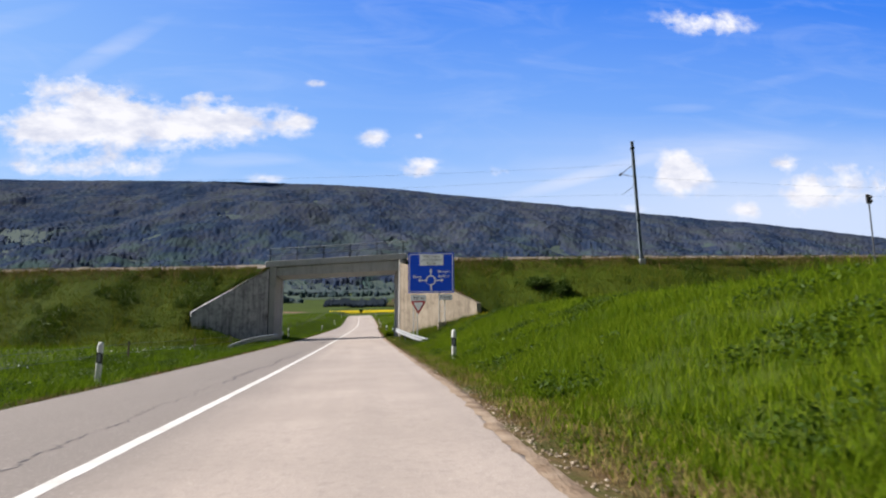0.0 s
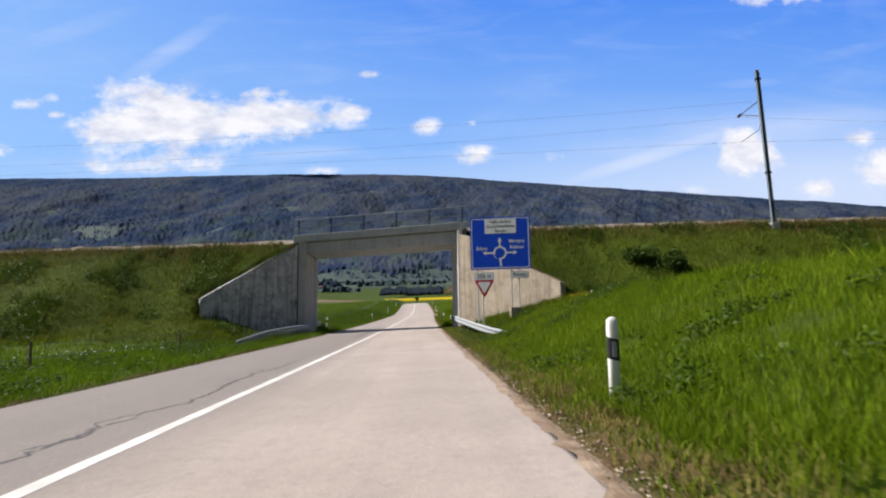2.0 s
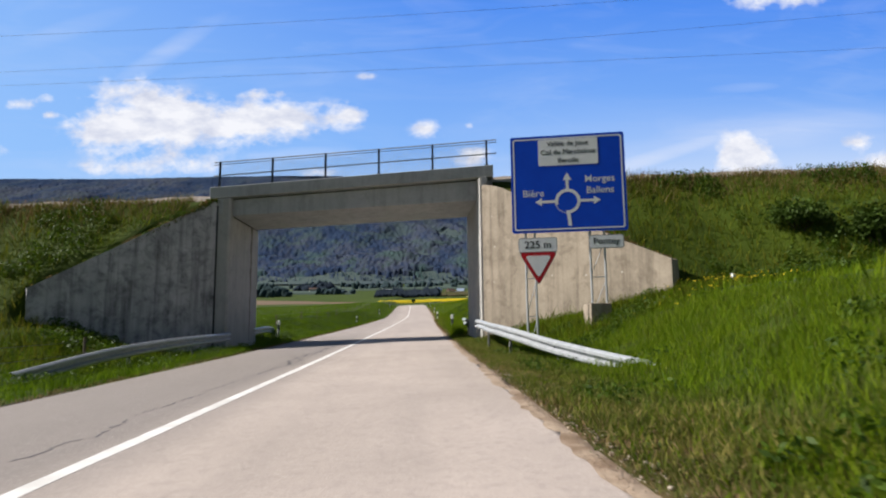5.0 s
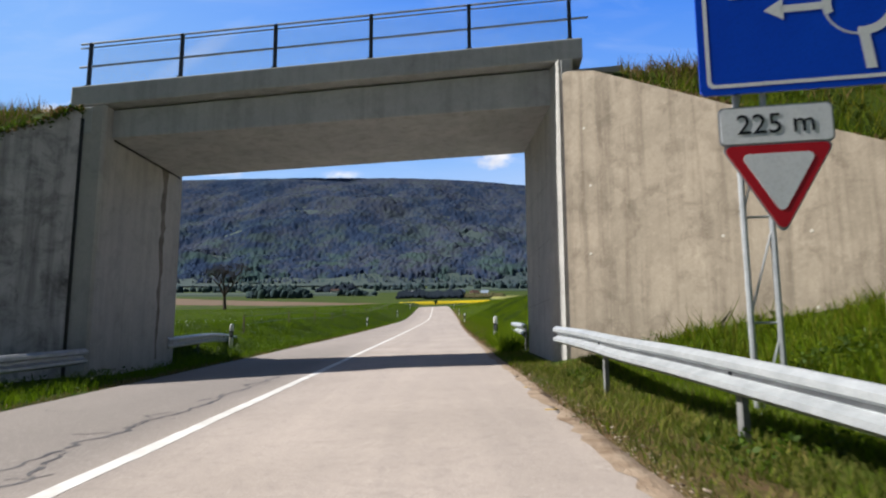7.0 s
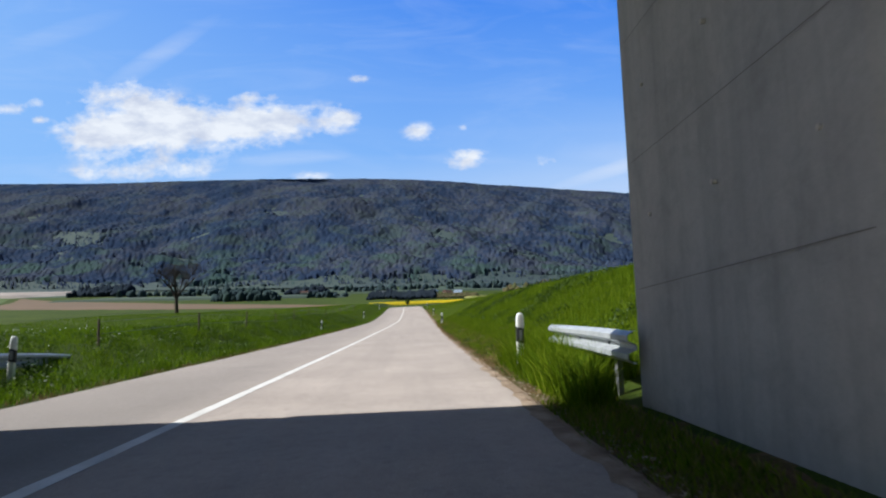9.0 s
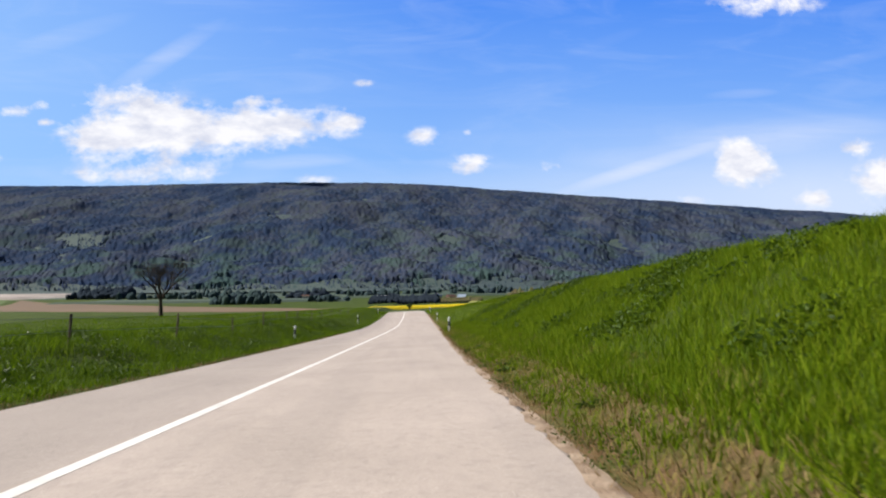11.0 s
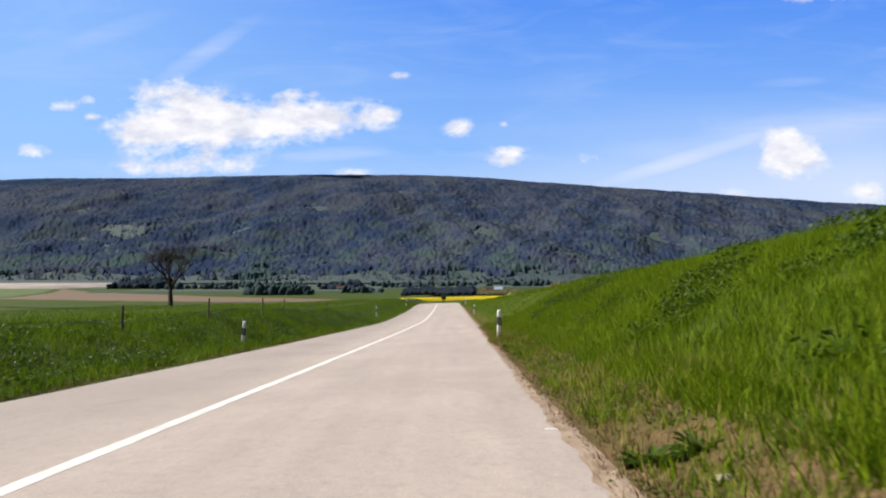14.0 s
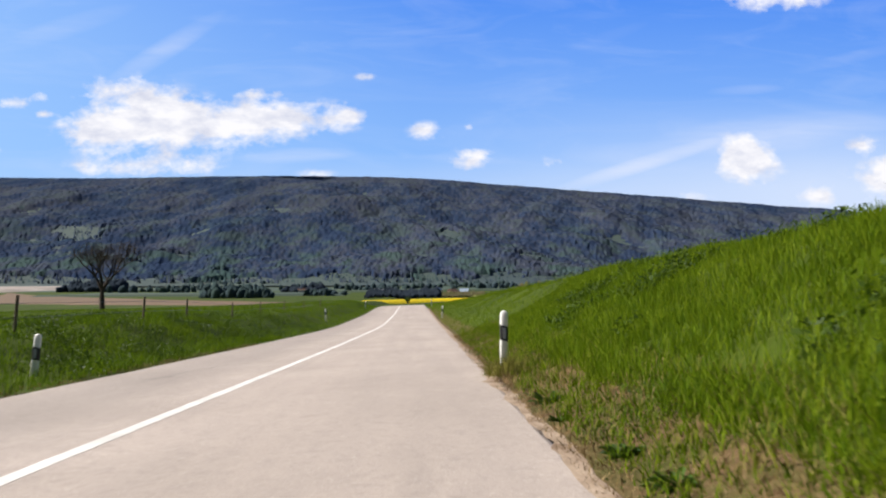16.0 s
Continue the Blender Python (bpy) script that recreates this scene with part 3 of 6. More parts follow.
def crack(points, width, seed, gaps=0.1):
    """A ragged crack in the oncoming lane, given as offsets from the line and distances."""
    rnd = np.random.RandomState(seed)
    bm = bmesh.new()
    prev, drift, thick = None, 0.0, 1.0
    for (s0, y0), (s1, y1) in zip(points, points[1:]):
        n = max(2, int(math.hypot(s1 - s0, y1 - y0) / 0.07))
        way = Vector((s1 - s0, y1 - y0, 0)).normalized()
        for i in range(n):
            t = i / n
            drift = 0.8 * drift + 0.03 * rnd.randn()
            thick = 0.7 * thick + 0.3 * (0.2 + 2.2 * rnd.rand() ** 2)
            s, y = s0 + (s1 - s0) * t + drift * way.y + 0.012 * rnd.randn(), y0 + (y1 - y0) * t - drift * way.x
            x = float(line_x(y)) + s
            w = width * thick
            z = float(road_z(x, y)) + 0.003
            a = bm.verts.new((x - w * way.y - 0.3 * w, y + w * way.x, z))
            b = bm.verts.new((x + w * way.y + 0.3 * w, y - w * way.x, z))
            if prev and rnd.rand() > gaps:
                bm.faces.new((prev[0], prev[1], b, a))
            prev = (a, b)
    return part("crack", bm, SEAL, road)


crack([(-0.75, -7), (-0.7, -3), (-0.78, 1), (-0.7, 4)], 0.009, 1, 0.35)
crack([(-0.7, 4), (-0.72, 6.35), (-0.74, 8.06), (-0.8, 9.1), (-0.55, 9.7), (-0.62, 11.6), (-0.66, 13.15), (-0.71, 14.05), (-0.5, 14.7), (-0.59, 15.8), (-0.55, 17.0)], 0.016, 11, 0.08)
crack([(-0.55, 17), (-0.65, 20), (-0.58, 23), (-0.7, 26), (-0.6, 29), (-0.6, 30.7)], 0.009, 12, 0.3)
crack([(-0.6, 30.7), (-0.58, 31.5), (-0.5, 31.8), (-0.85, 33.6), (-0.78, 34.4), (-0.73, 35.9), (-0.56, 36.5), (-0.57, 37.5), (-0.62, 38.7), (-0.72, 39.2), (-0.5, 40.6)], 0.018, 5, 0.04)
crack([(-0.66, 13.15), (-0.35, 12.75), (-0.14, 12.8)], 0.012, 2)
crack([(-1.1, 13.15), (-0.66, 13.2)], 0.011, 3)
crack([(-2.54, 14.8), (-2.1, 15.0)], 0.008, 4)
crack([(-1.05, 14.8), (-0.78, 15.0), (-0.51, 15.0)], 0.014, 14)
crack([(-0.96, 14.8), (-0.61, 14.3), (-0.27, 14.15), (-0.1, 14.45)], 0.012, 15)
crack([(-0.49, 15.0), (-0.29, 14.9)], 0.01, 16)
crack([(-0.9, 6.9), (-0.75, 7.6), (-0.95, 8.4), (-0.8, 9.0)], 0.012, 6)
crack([(-0.9, 11.9), (-0.66, 12.3), (-0.9, 12.9)], 0.01, 7)
crack([(-1.3, 16.2), (-1.0, 15.9), (-0.7, 16.1)], 0.009, 21)
crack([(-0.62, 31.5), (-0.23, 31.85), (-0.14, 32.5)], 0.012, 22)
crack([(-0.61, 31.8), (-0.43, 32.05), (-0.08, 32.25)], 0.011, 23)
crack([(-0.9, 32.5), (-0.59, 32.65), (-0.44, 33.15), (-0.7, 34.2)], 0.013, 24)
crack([(-0.57, 33.2), (-0.21, 33.3)], 0.012, 25)
crack([(-1.11, 35.0), (-0.67, 35.0), (-0.75, 35.7), (-0.37, 35.8)], 0.014, 26)
crack([(-0.84, 37.3), (-0.69, 37.7), (-0.5, 37.9)], 0.012, 27)
crack([(-2.4, 38.3), (-2.1, 38.15), (-1.87, 38.05)], 0.01, 28)
crack([(-0.94, 39.4), (-0.7, 39.15), (-0.5, 39.05)], 0.014, 31)
crack([(-1.1, 40.05), (-0.6, 39.85), (-0.54, 39.55), (-0.37, 39.45)], 0.014, 32)
crack([(-0.67, 39.15), (-0.41, 39.35)], 0.013, 33)
crack([(-0.78, 35.9), (-0.98, 36.1), (-0.75, 36.4)], 0.014, 34)
crack([(-2.6, 36.9), (-2.2, 36.6), (-1.9, 36.8)], 0.008, 35)
crack([(-1.6, 70.1), (-1.5, 70.5), (-1.2, 70.7)], 0.008, 8)
crack([(-2.0, 82.5), (-1.7, 83.0), (-1.8, 83.8), (-1.5, 85.2)], 0.008, 9)
YELLOW_PAINT = plain("yellow_paint", lin(208, 170, 70), lin(190, 156, 66), 6, 60, 0.7)
for mx, my, mw, ml, mm in ((2.90, 37.52, 0.07, 0.035, YELLOW_PAINT), (2.83, 35.45, 0.06, 0.03, YELLOW_PAINT), (2.76, 30.43, 0.08, 0.03, PAINT), (3.4, 67.84, 0.07, 0.03, PAINT)):
    bm = box(bmesh.new(), mx - mw, mx + mw, my - ml, my + ml, float(road_z(mx, my)) - 0.01, float(road_z(mx, my)) + 0.003)
    part("paint_mark", bm, mm, road, "small painted survey mark")


def verge_material():
    """Trodden thatch with bare earth near the asphalt and patches of moss-green."""
    k = Nodes("verge_thatch")
    v = k.coord()
    a, b, c = k.noise(v, 1.6, 5, 0.65), k.noise(v, 6, 4, 0.6), k.noise(v, 40, 3)
    col = k.mix(k.ramp(a, 0.40, 0.58), lin(100, 80, 56), lin(72, 72, 34))
    col = k.mix(k.math("MULTIPLY", k.ramp(b, 0.5, 0.68), 0.6), col, lin(88, 70, 50))
    col = k.mix(k.math("MULTIPLY", k.ramp(c, 0.5, 0.7), 0.4), col, lin(148, 128, 96))
    return k.finish(col, 0.95, 0, k.bump(b, 0.8, 0.04), 0.1)


def verge_strip(y0, y1, offsets, drop, seed, material, lift):
    """Ground dressing beside the asphalt that follows the lie of the verge, with a ragged outer edge."""
    rnd = np.random.RandomState(seed)
    y = np.arange(y0, y1, 0.2)
    rag = np.convolve(rnd.randn(len(y) + 4), np.ones(5) / 5, "valid") + 0.4 * rnd.randn(len(y))
    cols = []
    for q, s in enumerate(offsets):
        x = line_x(y) + s + edge_shift(y) + (0.15 * rag if q == len(offsets) - 1 else 0.06 * rag if q == 0 else 0)
        z = np.maximum(ground_z(x, y) + lift, road_z(x, y) + 0.004 - drop * max(0.0, s - ROAD_R))
        if q == len(offsets) - 1:
            z = ground_z(x, y) - 0.03
        cols.append(np.stack([x, y, z], -1))
    P = np.stack(cols, 1)
    n, m, _ = P.shape
    i = np.arange(n * m).reshape(n, m)
    f = np.stack([i[:-1, :-1], i[:-1, 1:], i[1:, 1:], i[1:, :-1]], -1).reshape(-1, 4)
    return mesh_np("verge", P.reshape(-1, 3), f, material, True)


VERGE = verge_material()
sh = new("dirt_shoulder", verge_strip(-40, 150, (ROAD_R - 0.06, ROAD_R + 0.004, ROAD_R + 0.1, ROAD_R + 0.24), 0.05, 7, DIRT, 0.02))
tagged(sh, "strip of bare brown dirt and grit along the asphalt edge", "shoulder", kind="structure")
vg = new("verge_ground", verge_strip(-40, 150, (ROAD_R + 0.06, ROAD_R + 0.3, ROAD_R + 0.6, ROAD_R + 0.85, ROAD_R + 1.15), 0.1, 17, VERGE, 0.012))
tagged(vg, "trodden brownish thatch ground of the road verge", "verge", kind="structure")
sh2 = new("dirt_shoulder", strip("dirt_shoulder", ROAD_L + 0.15, ROAD_L - 0.16, -40, 150, 0.22, -0.03, EDGE_DARK, 3, 0.1, 8))
tagged(sh2, "narrow strip of dirt, darkened as by shadow, under the ragged asphalt edge", "shoulder", kind="structure")


def sky_backdrop():
    R = 4750.0
    az = np.radians(np.linspace(-44, 52, 60))
    el = np.radians(np.linspace(-2, 34, 30))
    A, E = np.meshgrid(az, el)
    P = np.stack([R * np.cos(E) * np.sin(A), R * np.cos(E) * np.cos(A), R * np.sin(E)], -1)
    i = np.arange(A.size).reshape(A.shape)
    f = np.stack([i[:-1, :-1], i[:-1, 1:], i[1:, 1:], i[1:, :-1]], -1).reshape(-1, 4)
    return mesh_np("sky_backdrop", P.reshape(-1, 3), f, sky_material(), True)


tagged(new("backdrop", sky_backdrop()), "blue spring sky with white heaped clouds and thin veils", "sky", kind="structure")

RIDGE_U = [-1.6, -0.9, -0.63, -0.5, -0.3, -0.14, 0.0, 0.125, 0.265, 0.4, 0.55, 0.7, 0.94, 1.2, 1.6]
RIDGE_V = [0.20, 0.238, 0.2485, 0.2485, 0.252, 0.2545, 0.2525, 0.2435, 0.2335, 0.2235, 0.2125, 0.2025, 0.182, 0.165, 0.14]
FOOT_Y, RIDGE_Y = 1250.0, 2700.0


def mountain_z(x, y):
    u = x / np.maximum(y, 1.0)
    vr = np.interp(u, RIDGE_U, RIDGE_V)
    foot_v = prof(FOOT_Y) / FOOT_Y
    t = np.clip((y - FOOT_Y) / (RIDGE_Y - FOOT_Y), 0, 1)
    f = 0.45 * t + 0.55 * np.sin(t * math.pi / 2) ** 1.15
    v = foot_v + (vr - foot_v) * f
    z = v * np.minimum(y, RIDGE_Y) - np.clip(y - RIDGE_Y, 0, None) * 0.25
    gully = bumps(x, y, 260.0, 0.7) * 26 + bumps(x, y, 90.0, 1.9) * 10
    return z + gully * np.clip(t * 4, 0, 1) * np.clip((1 - t) * 3 + 0.1, 0, 1)


# floor colour shares the forest's painted blue haze
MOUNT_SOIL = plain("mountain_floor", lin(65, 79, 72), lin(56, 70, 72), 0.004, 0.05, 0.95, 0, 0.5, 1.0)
mxs = np.linspace(-3400, 3900, 180)
mys = np.concatenate([np.linspace(1150, 2700, 70), np.linspace(2720, 3000, 8)])
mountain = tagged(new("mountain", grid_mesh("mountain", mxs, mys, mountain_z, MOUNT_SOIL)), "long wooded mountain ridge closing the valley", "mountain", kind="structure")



def ico():
    bm = bmesh.new()
    bmesh.ops.create_icosphere(bm, subdivisions=1, radius=1.0)
    v = np.array([x.co[:] for x in bm.verts])
    f = np.array([[x.index for x in q.verts] for q in bm.faces])
    bm.free()
    return v, f


GLOBE_V, GLOBE_F = ico()


def crowns(name, places, radius, tall, material, seed, ragged=0.25):
    """Many small tree crowns as one mesh of uneven lumps."""
    rnd = np.random.RandomState(seed)
    n = len(places)
    r = radius * (0.6 + 0.8 * rnd.rand(n))
    h = tall * (0.6 + 0.8 * rnd.rand(n))
    V = GLOBE_V[None] * np.stack([r, r, h], -1)[:, None] * (1 + ragged * rnd.randn(n, len(GLOBE_V), 1))
    a = rnd.rand(n) * 6.28
    c, s = np.cos(a)[:, None], np.sin(a)[:, None]
    V = np.stack([V[..., 0] * c - V[..., 1] * s, V[..., 0] * s + V[..., 1] * c, V[..., 2]], -1)
    V = V + np.asarray(places)[:, None] + np.stack([0 * h, 0 * h, 0.55 * h], -1)[:, None]
    F = GLOBE_F[None] + (np.arange(n) * len(GLOBE_V))[:, None, None]
    return mesh_np(name, V.reshape(-1, 3), F.reshape(-1, 3), material, True)


def wooded(u, t, x, y):
    """Where the slope carries trees: not in the clearings nor in the ragged meadow strips at its foot."""
    ragged = 0.5 * bumps(x, y, 45.0, 0.9) + 0.25 * bumps(x, y, 14.0, 2.1)
    bare = np.zeros(np.shape(x), bool)
    for cu, ct, ru, rt in ((-0.488, 0.365, 0.05, 0.085), (0.062, 0.33, 0.022, 0.04), (-0.2, 0.55, 0.018, 0.03), (0.32, 0.40, 0.02, 0.035), (-0.34, 0.22, 0.03, 0.02), (0.2, 0.2, 0.035, 0.018)):
        bare |= ((u - cu) / ru) ** 2 + ((t - ct) / rt) ** 2 + 1.6 * ragged < 0.75
    bare |= t < 0.05 + 0.05 * (bumps(x, y, 160.0, 0.2) + ragged)
    bare |= (t < 0.26) & (bumps(x, y * 3.2, 130.0, 0.6) + 0.8 * ragged > 0.62)
    return ~bare


def forest():
    """The canopy as one rough sheet of treetops, which dips under the soil in the clearings."""
    rnd = np.random.RandomState(3)
    nu, nt = 1350, 170
    u = np.linspace(-1.05, 1.2, nu)[None, :]
    t = np.linspace(0, 1, nt)[:, None]
    y = FOOT_Y + 40 + t * (RIDGE_Y - FOOT_Y) + 0 * u
    x = u * y + 1.0 * rnd.randn(nt, nu)
    y = y + 1.5 * rnd.randn(nt, nu)
    tops = rnd.randn(nt + 2, nu + 2)
    soft = sum(tops[i:i + nt, j:j + nu] for i in range(3) for j in range(3)) / 3
    tops = 0.3 * tops[1:-1, 1:-1] + 0.8 * soft
    z = mountain_z(x, y) + 6.0 + 0.9 * tops * (1 - 0.6 * ramp01(t, 0.9, 1.0)) + (2.2 * bumps(x, y, 37.0, 0.4) + 6.0 * bumps(x, y, 110.0, 1.4)) * (1 - 0.8 * ramp01(t, 0.85, 1.0))
    bare = ~wooded(u + 0 * t, t + 0 * u, x, y)
    z = np.where(bare & (rnd.rand(nt, nu) < 0.9), mountain_z(x, y) - 3.0, z)
    i = np.arange(nt * nu).reshape(nt, nu)
    f = np.stack([i[:-1, :-1], i[:-1, 1:], i[1:, 1:], i[1:, :-1]], -1).reshape(-1, 4)
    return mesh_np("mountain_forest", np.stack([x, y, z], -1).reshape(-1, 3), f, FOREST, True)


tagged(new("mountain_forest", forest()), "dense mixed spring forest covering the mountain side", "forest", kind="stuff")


# ---------------------------------------------------------------- railway bridge
SKEW = -0.095                         # the deck sits a little more askew than the line
BR = Matrix.Translation((-0.8, 41.9, 0)) @ Matrix.Rotation(math.atan(SKEW), 4, "Z")
TILT = 0.059


def shear(bm):
    for v in bm.verts:
        v.co.z += TILT * v.co.x
    return bm


MAST_STEEL = plain("grey_mast_steel", lin(112, 122, 132), lin(96, 106, 116), 3, 30, 0.65, 0.2)
RAIL_STEEL = plain("grey_rail_steel", lin(164, 170, 178), lin(146, 152, 160), 4, 40, 0.55, 0.2)
PLUG = plain("mortar_plug", lin(206, 200, 188), lin(192, 186, 172), 8, 60, 0.9)
JOINT = plain("formwork_seam", lin(128, 124, 118), lin(140, 136, 130), 8, 60, 0.9)
STAIN = plain("seepage_dark", lin(104, 98, 90), lin(136, 129, 120), 3, 20, 0.9)


def build_bridge():
    b = tagged(empty("railway_bridge", BR), "grey concrete railway bridge over the road, weather-stained", "bridge")
    bm = box(bmesh.new(), -5.3, 4.95, 0.16, 3.6, 5.06, 5.79, 0.03)
    for v in bm.verts:
        v.co.z += (0.043 if v.co.z < 5.4 else TILT) * v.co.x
    part("deck_slab", bm, CONC_DECK, b)
    for y0, y1 in ((-0.14, 0.5), (3.2, 3.86)):
        bm = shear(box(bmesh.new(), -5.72, 5.58, y0, y1, 5.84, 6.31, 0.035))
        part("coping", bm, CONC_DECK, b, "projecting concrete edge beam of the deck")
    bm = shear(box(bmesh.new(), -5.72, 5.58, 0.5, 3.2, 5.795, 6.01))
    part("trough", bm, BALLAST, b)
    for sgn, mat_ in ((-1, CONC_IN), (1, CONC_IN)):
        bm = bmesh.new()
        xi, xo = (4.80 if sgn > 0 else -4.86), 6.5 * sgn
        top = 5.795 + TILT * 5.2 * sgn
        far_y, xf = (3.42, 4.50) if sgn > 0 else (3.73, -5.04)
        f0 = -0.29 if sgn > 0 else -0.16
        back_y = 0.3

        def plan(ch, cy, lean_, w_):
            x0 = xi + lean_
            return [(x0, f0 + cy), (x0 + ch * sgn, f0), (x0 + w_ * sgn, f0), (x0 + w_ * sgn, back_y), (xo, back_y), (xo, far_y), (xf, far_y)]

        low, high = ((0.28, 0.45, -0.05, 0.38), (0.13, 0.42, 0.12, 0.42)) if sgn > 0 else ((0.06, 0.06, 0, 0.52), (0.06, 0.06, 0, 0.52))
        lo = [bm.verts.new((x, y, -1.6)) for x, y in plan(*low)]
        hi = [bm.verts.new((x, y, 5.795 + TILT * x)) for x, y in plan(*high)]
        bm.faces.new(lo)
        bm.faces.new(hi[::-1])
        for i in range(len(lo)):
            j = (i + 1) % len(lo)
            bm.faces.new((lo[i], lo[j], hi[j], hi[i]))
        part("abutment", bm, mat_, b)
        bm = bmesh.new()
        box(bm, min(xi + 0.3 * sgn, xi + 0.5 * sgn), max(xi + 0.3 * sgn, xi + 0.5 * sgn), f0 - 0.012, 0.3, top - 0.62, top - 0.02, 0.015)
        part("bearing_block", bm, CONC_DECK, b)
    inv = BR.inverted()

    def wing(p0, p1, profile, mat_, thick=0.6):
        d = Vector((p1[0] - p0[0], p1[1] - p0[1], 0))
        length = d.length
        d.normalize()
        back = Vector((-d.y, d.x, 0))
        if back.y < 0:
            back = -back
        m = Matrix(((d.x, back.x, 0, p0[0]), (d.y, back.y, 0, p0[1]), (0, 0, 1, 0), (0, 0, 0, 1)))
        outline = [(0, -1.6), (length, -1.6)] + [(t * length, z) for t, z in profile[::-1]]
        bm = prism(bmesh.new(), outline, 0, thick, inv @ m)
        ob = part("wing_wall", bm, mat_, b)
        return ob, inv @ m, length

    ob, m, length = wing((4.24, 41.04), (9.56, 36.25), [(0, 5.72), (0.015, 5.76), (0.1, 5.60), (0.45, 4.25), (0.8, 2.95), (1, 2.27)], CONC_R)
    tagged(ob, "sunlit buff concrete wing wall with tie-hole plugs")
    rnd = random.Random(5)
    for r in range(4):
        for c in range(5):
            t, z = 0.5 + c * 1.25 + rnd.uniform(-0.06, 0.06), 0.75 + r * 1.25 + rnd.uniform(-0.05, 0.05)
            if z < 5.2 - 0.5 * t - 0.2 and rnd.random() < 0.55:
                bm = tube(bmesh.new(), m @ Vector((t, -0.006, z)), m @ Vector((t, 0.02, z)), 0.028, None, 8)
                part("tie_hole_plug", bm, PLUG, b)
    bm = box(bmesh.new(), -0.012, 0.006, -0.003, 0.03, -0.6, 5.6, 0, m)
    part("wall_joint", bm, SEAL, b)
    ob, m, length = wing((-6.16, 42.2), (-11.05, 38.5), [(0, 5.36), (0.03, 5.36), (0.5, 3.55), (1, 1.69)], CONC_L)
    bm = box(bmesh.new(), -0.05, 0.02, -0.004, 0.03, -0.8, 5.2, 0, m)
    part("wall_joint", bm, BLACK_PLASTIC, b)
    tagged(ob, "shaded concrete wing wall blotched with dark lichen")
    wing((4.75, 45.45), (8.6, 47.4), [(0, 5.5), (1, 3.2)], CONC_L)
    wing((-6.3, 46.0), (-9.8, 48.2), [(0, 1.9), (1, 1.4)], CONC_L)
    # faint formwork joints and tie holes on the inner face beside the lane
    for h in (1.15, 2.4, 3.65, 4.75):
        bm = bmesh.new()
        a, c = (4.743 + 0.022 * (h + 1.6), 0.2, h), (4.505, 3.3, h - 0.05)
        bm.faces.new([bm.verts.new(p) for p in (a, (a[0], a[1], h + 0.008), (c[0], c[1], c[2] + 0.008), c)])
        part("formwork_joint", bm, JOINT, b)
        for q in (0.55, 1.75, 2.95):
            x = 4.75 + 0.022 * (h + 2.2) - (0.25 + 0.022 * (h + 2.2)) * (q - 0.16) / 3.26
            part("tie_hole", tube(bmesh.new(), (x - 0.006, q, h + 0.62), (x + 0.03, q, h + 0.62), 0.02, None, 8), PLUG, b)
    # dark open joint where the slab bears on the far abutment, and the wet stripe down it
    for p, q in (((-4.85, 0.2), (-5.03, 3.6)),):
        bm = bmesh.new()
        za, zb = 5.04 + 0.043 * p[0], 5.04 + 0.043 * q[0]
        bm.faces.new([bm.verts.new(v) for v in ((p[0] + 0.006, p[1], za), (q[0] + 0.006, q[1], zb), (q[0] + 0.006, q[1], zb - 0.05), (p[0] + 0.006, p[1], za - 0.05))])
        part("bearing_joint", bm, BLACK_PLASTIC, b)
    bm = bmesh.new()
    rnd2 = random.Random(8)
    left_e, right_e = [], []
    for i in range(30):
        z = 4.8 - i * 0.17
        y = 2.75 + 0.03 * math.sin(i * 0.9) + rnd2.uniform(-0.02, 0.02)
        half = (0.19 - 0.005 * i) * rnd2.uniform(0.4, 1.1)
        for e, yy in ((left_e, y - half), (right_e, y + half)):
            e.append(bm.verts.new((-4.86 - 0.18 * (yy + 0.1) / 3.8 + 0.005, yy, z)))
    for i in range(29):
        bm.faces.new((left_e[i], right_e[i], right_e[i + 1], left_e[i + 1]))
    part("seepage_stain", bm, STAIN, b)
    # steel railing on the near edge and its twin behind
    for y in (0.02,):
        rail = tagged(empty("bridge_railing", BR @ Matrix.Translation((0, y - 0.1, 0))), "dark steel pipe railing with two bars on the bridge", "railing")
        z0 = 6.31
        for i in range(6):
            x = -5.36 + i * 2.138
            bm = box(bmesh.new(), x - 0.04, x + 0.04, -0.03, 0.03, z0 + TILT * x, z0 + 1.02 + TILT * x, 0.006)
            box(bm, x - 0.07, x + 0.07, -0.05, 0.09, z0 + TILT * x - 0.002, z0 + TILT * x + 0.015)
            part("post", bm, DARK_STEEL, rail)
        for i in range(5):
            xa, xb = -5.33 + i * 2.138, -5.39 + (i + 1) * 2.138
            bm = bmesh.new()
            for q in range(14):
                h = 0.06 + q * 0.06
                tube(bm, (xa, 0.02, z0 + h + xa * TILT), (xb, 0.02, z0 + h + xb * TILT), 0.0028, None, 3)
            for q in range(36):
                xx = xa + (xb - xa) * q / 35
                tube(bm, (xx, 0.024, z0 + 0.05 + xx * TILT), (xx, 0.024, z0 + 0.85 + xx * TILT), 0.0028, None, 3)
            part("mesh_panel", bm, RAIL_STEEL, rail, "fine wire mesh infill")
        for h, r in ((1.01, 0.024), (0.91, 0.018), (0.46, 0.026)):
            bm = tube(bmesh.new(), (-5.6, 0, z0 + h - 5.6 * TILT), (5.72, 0, z0 + h + 5.72 * TILT), r)
            part("bar", bm, RAIL_STEEL, rail)


build_bridge()


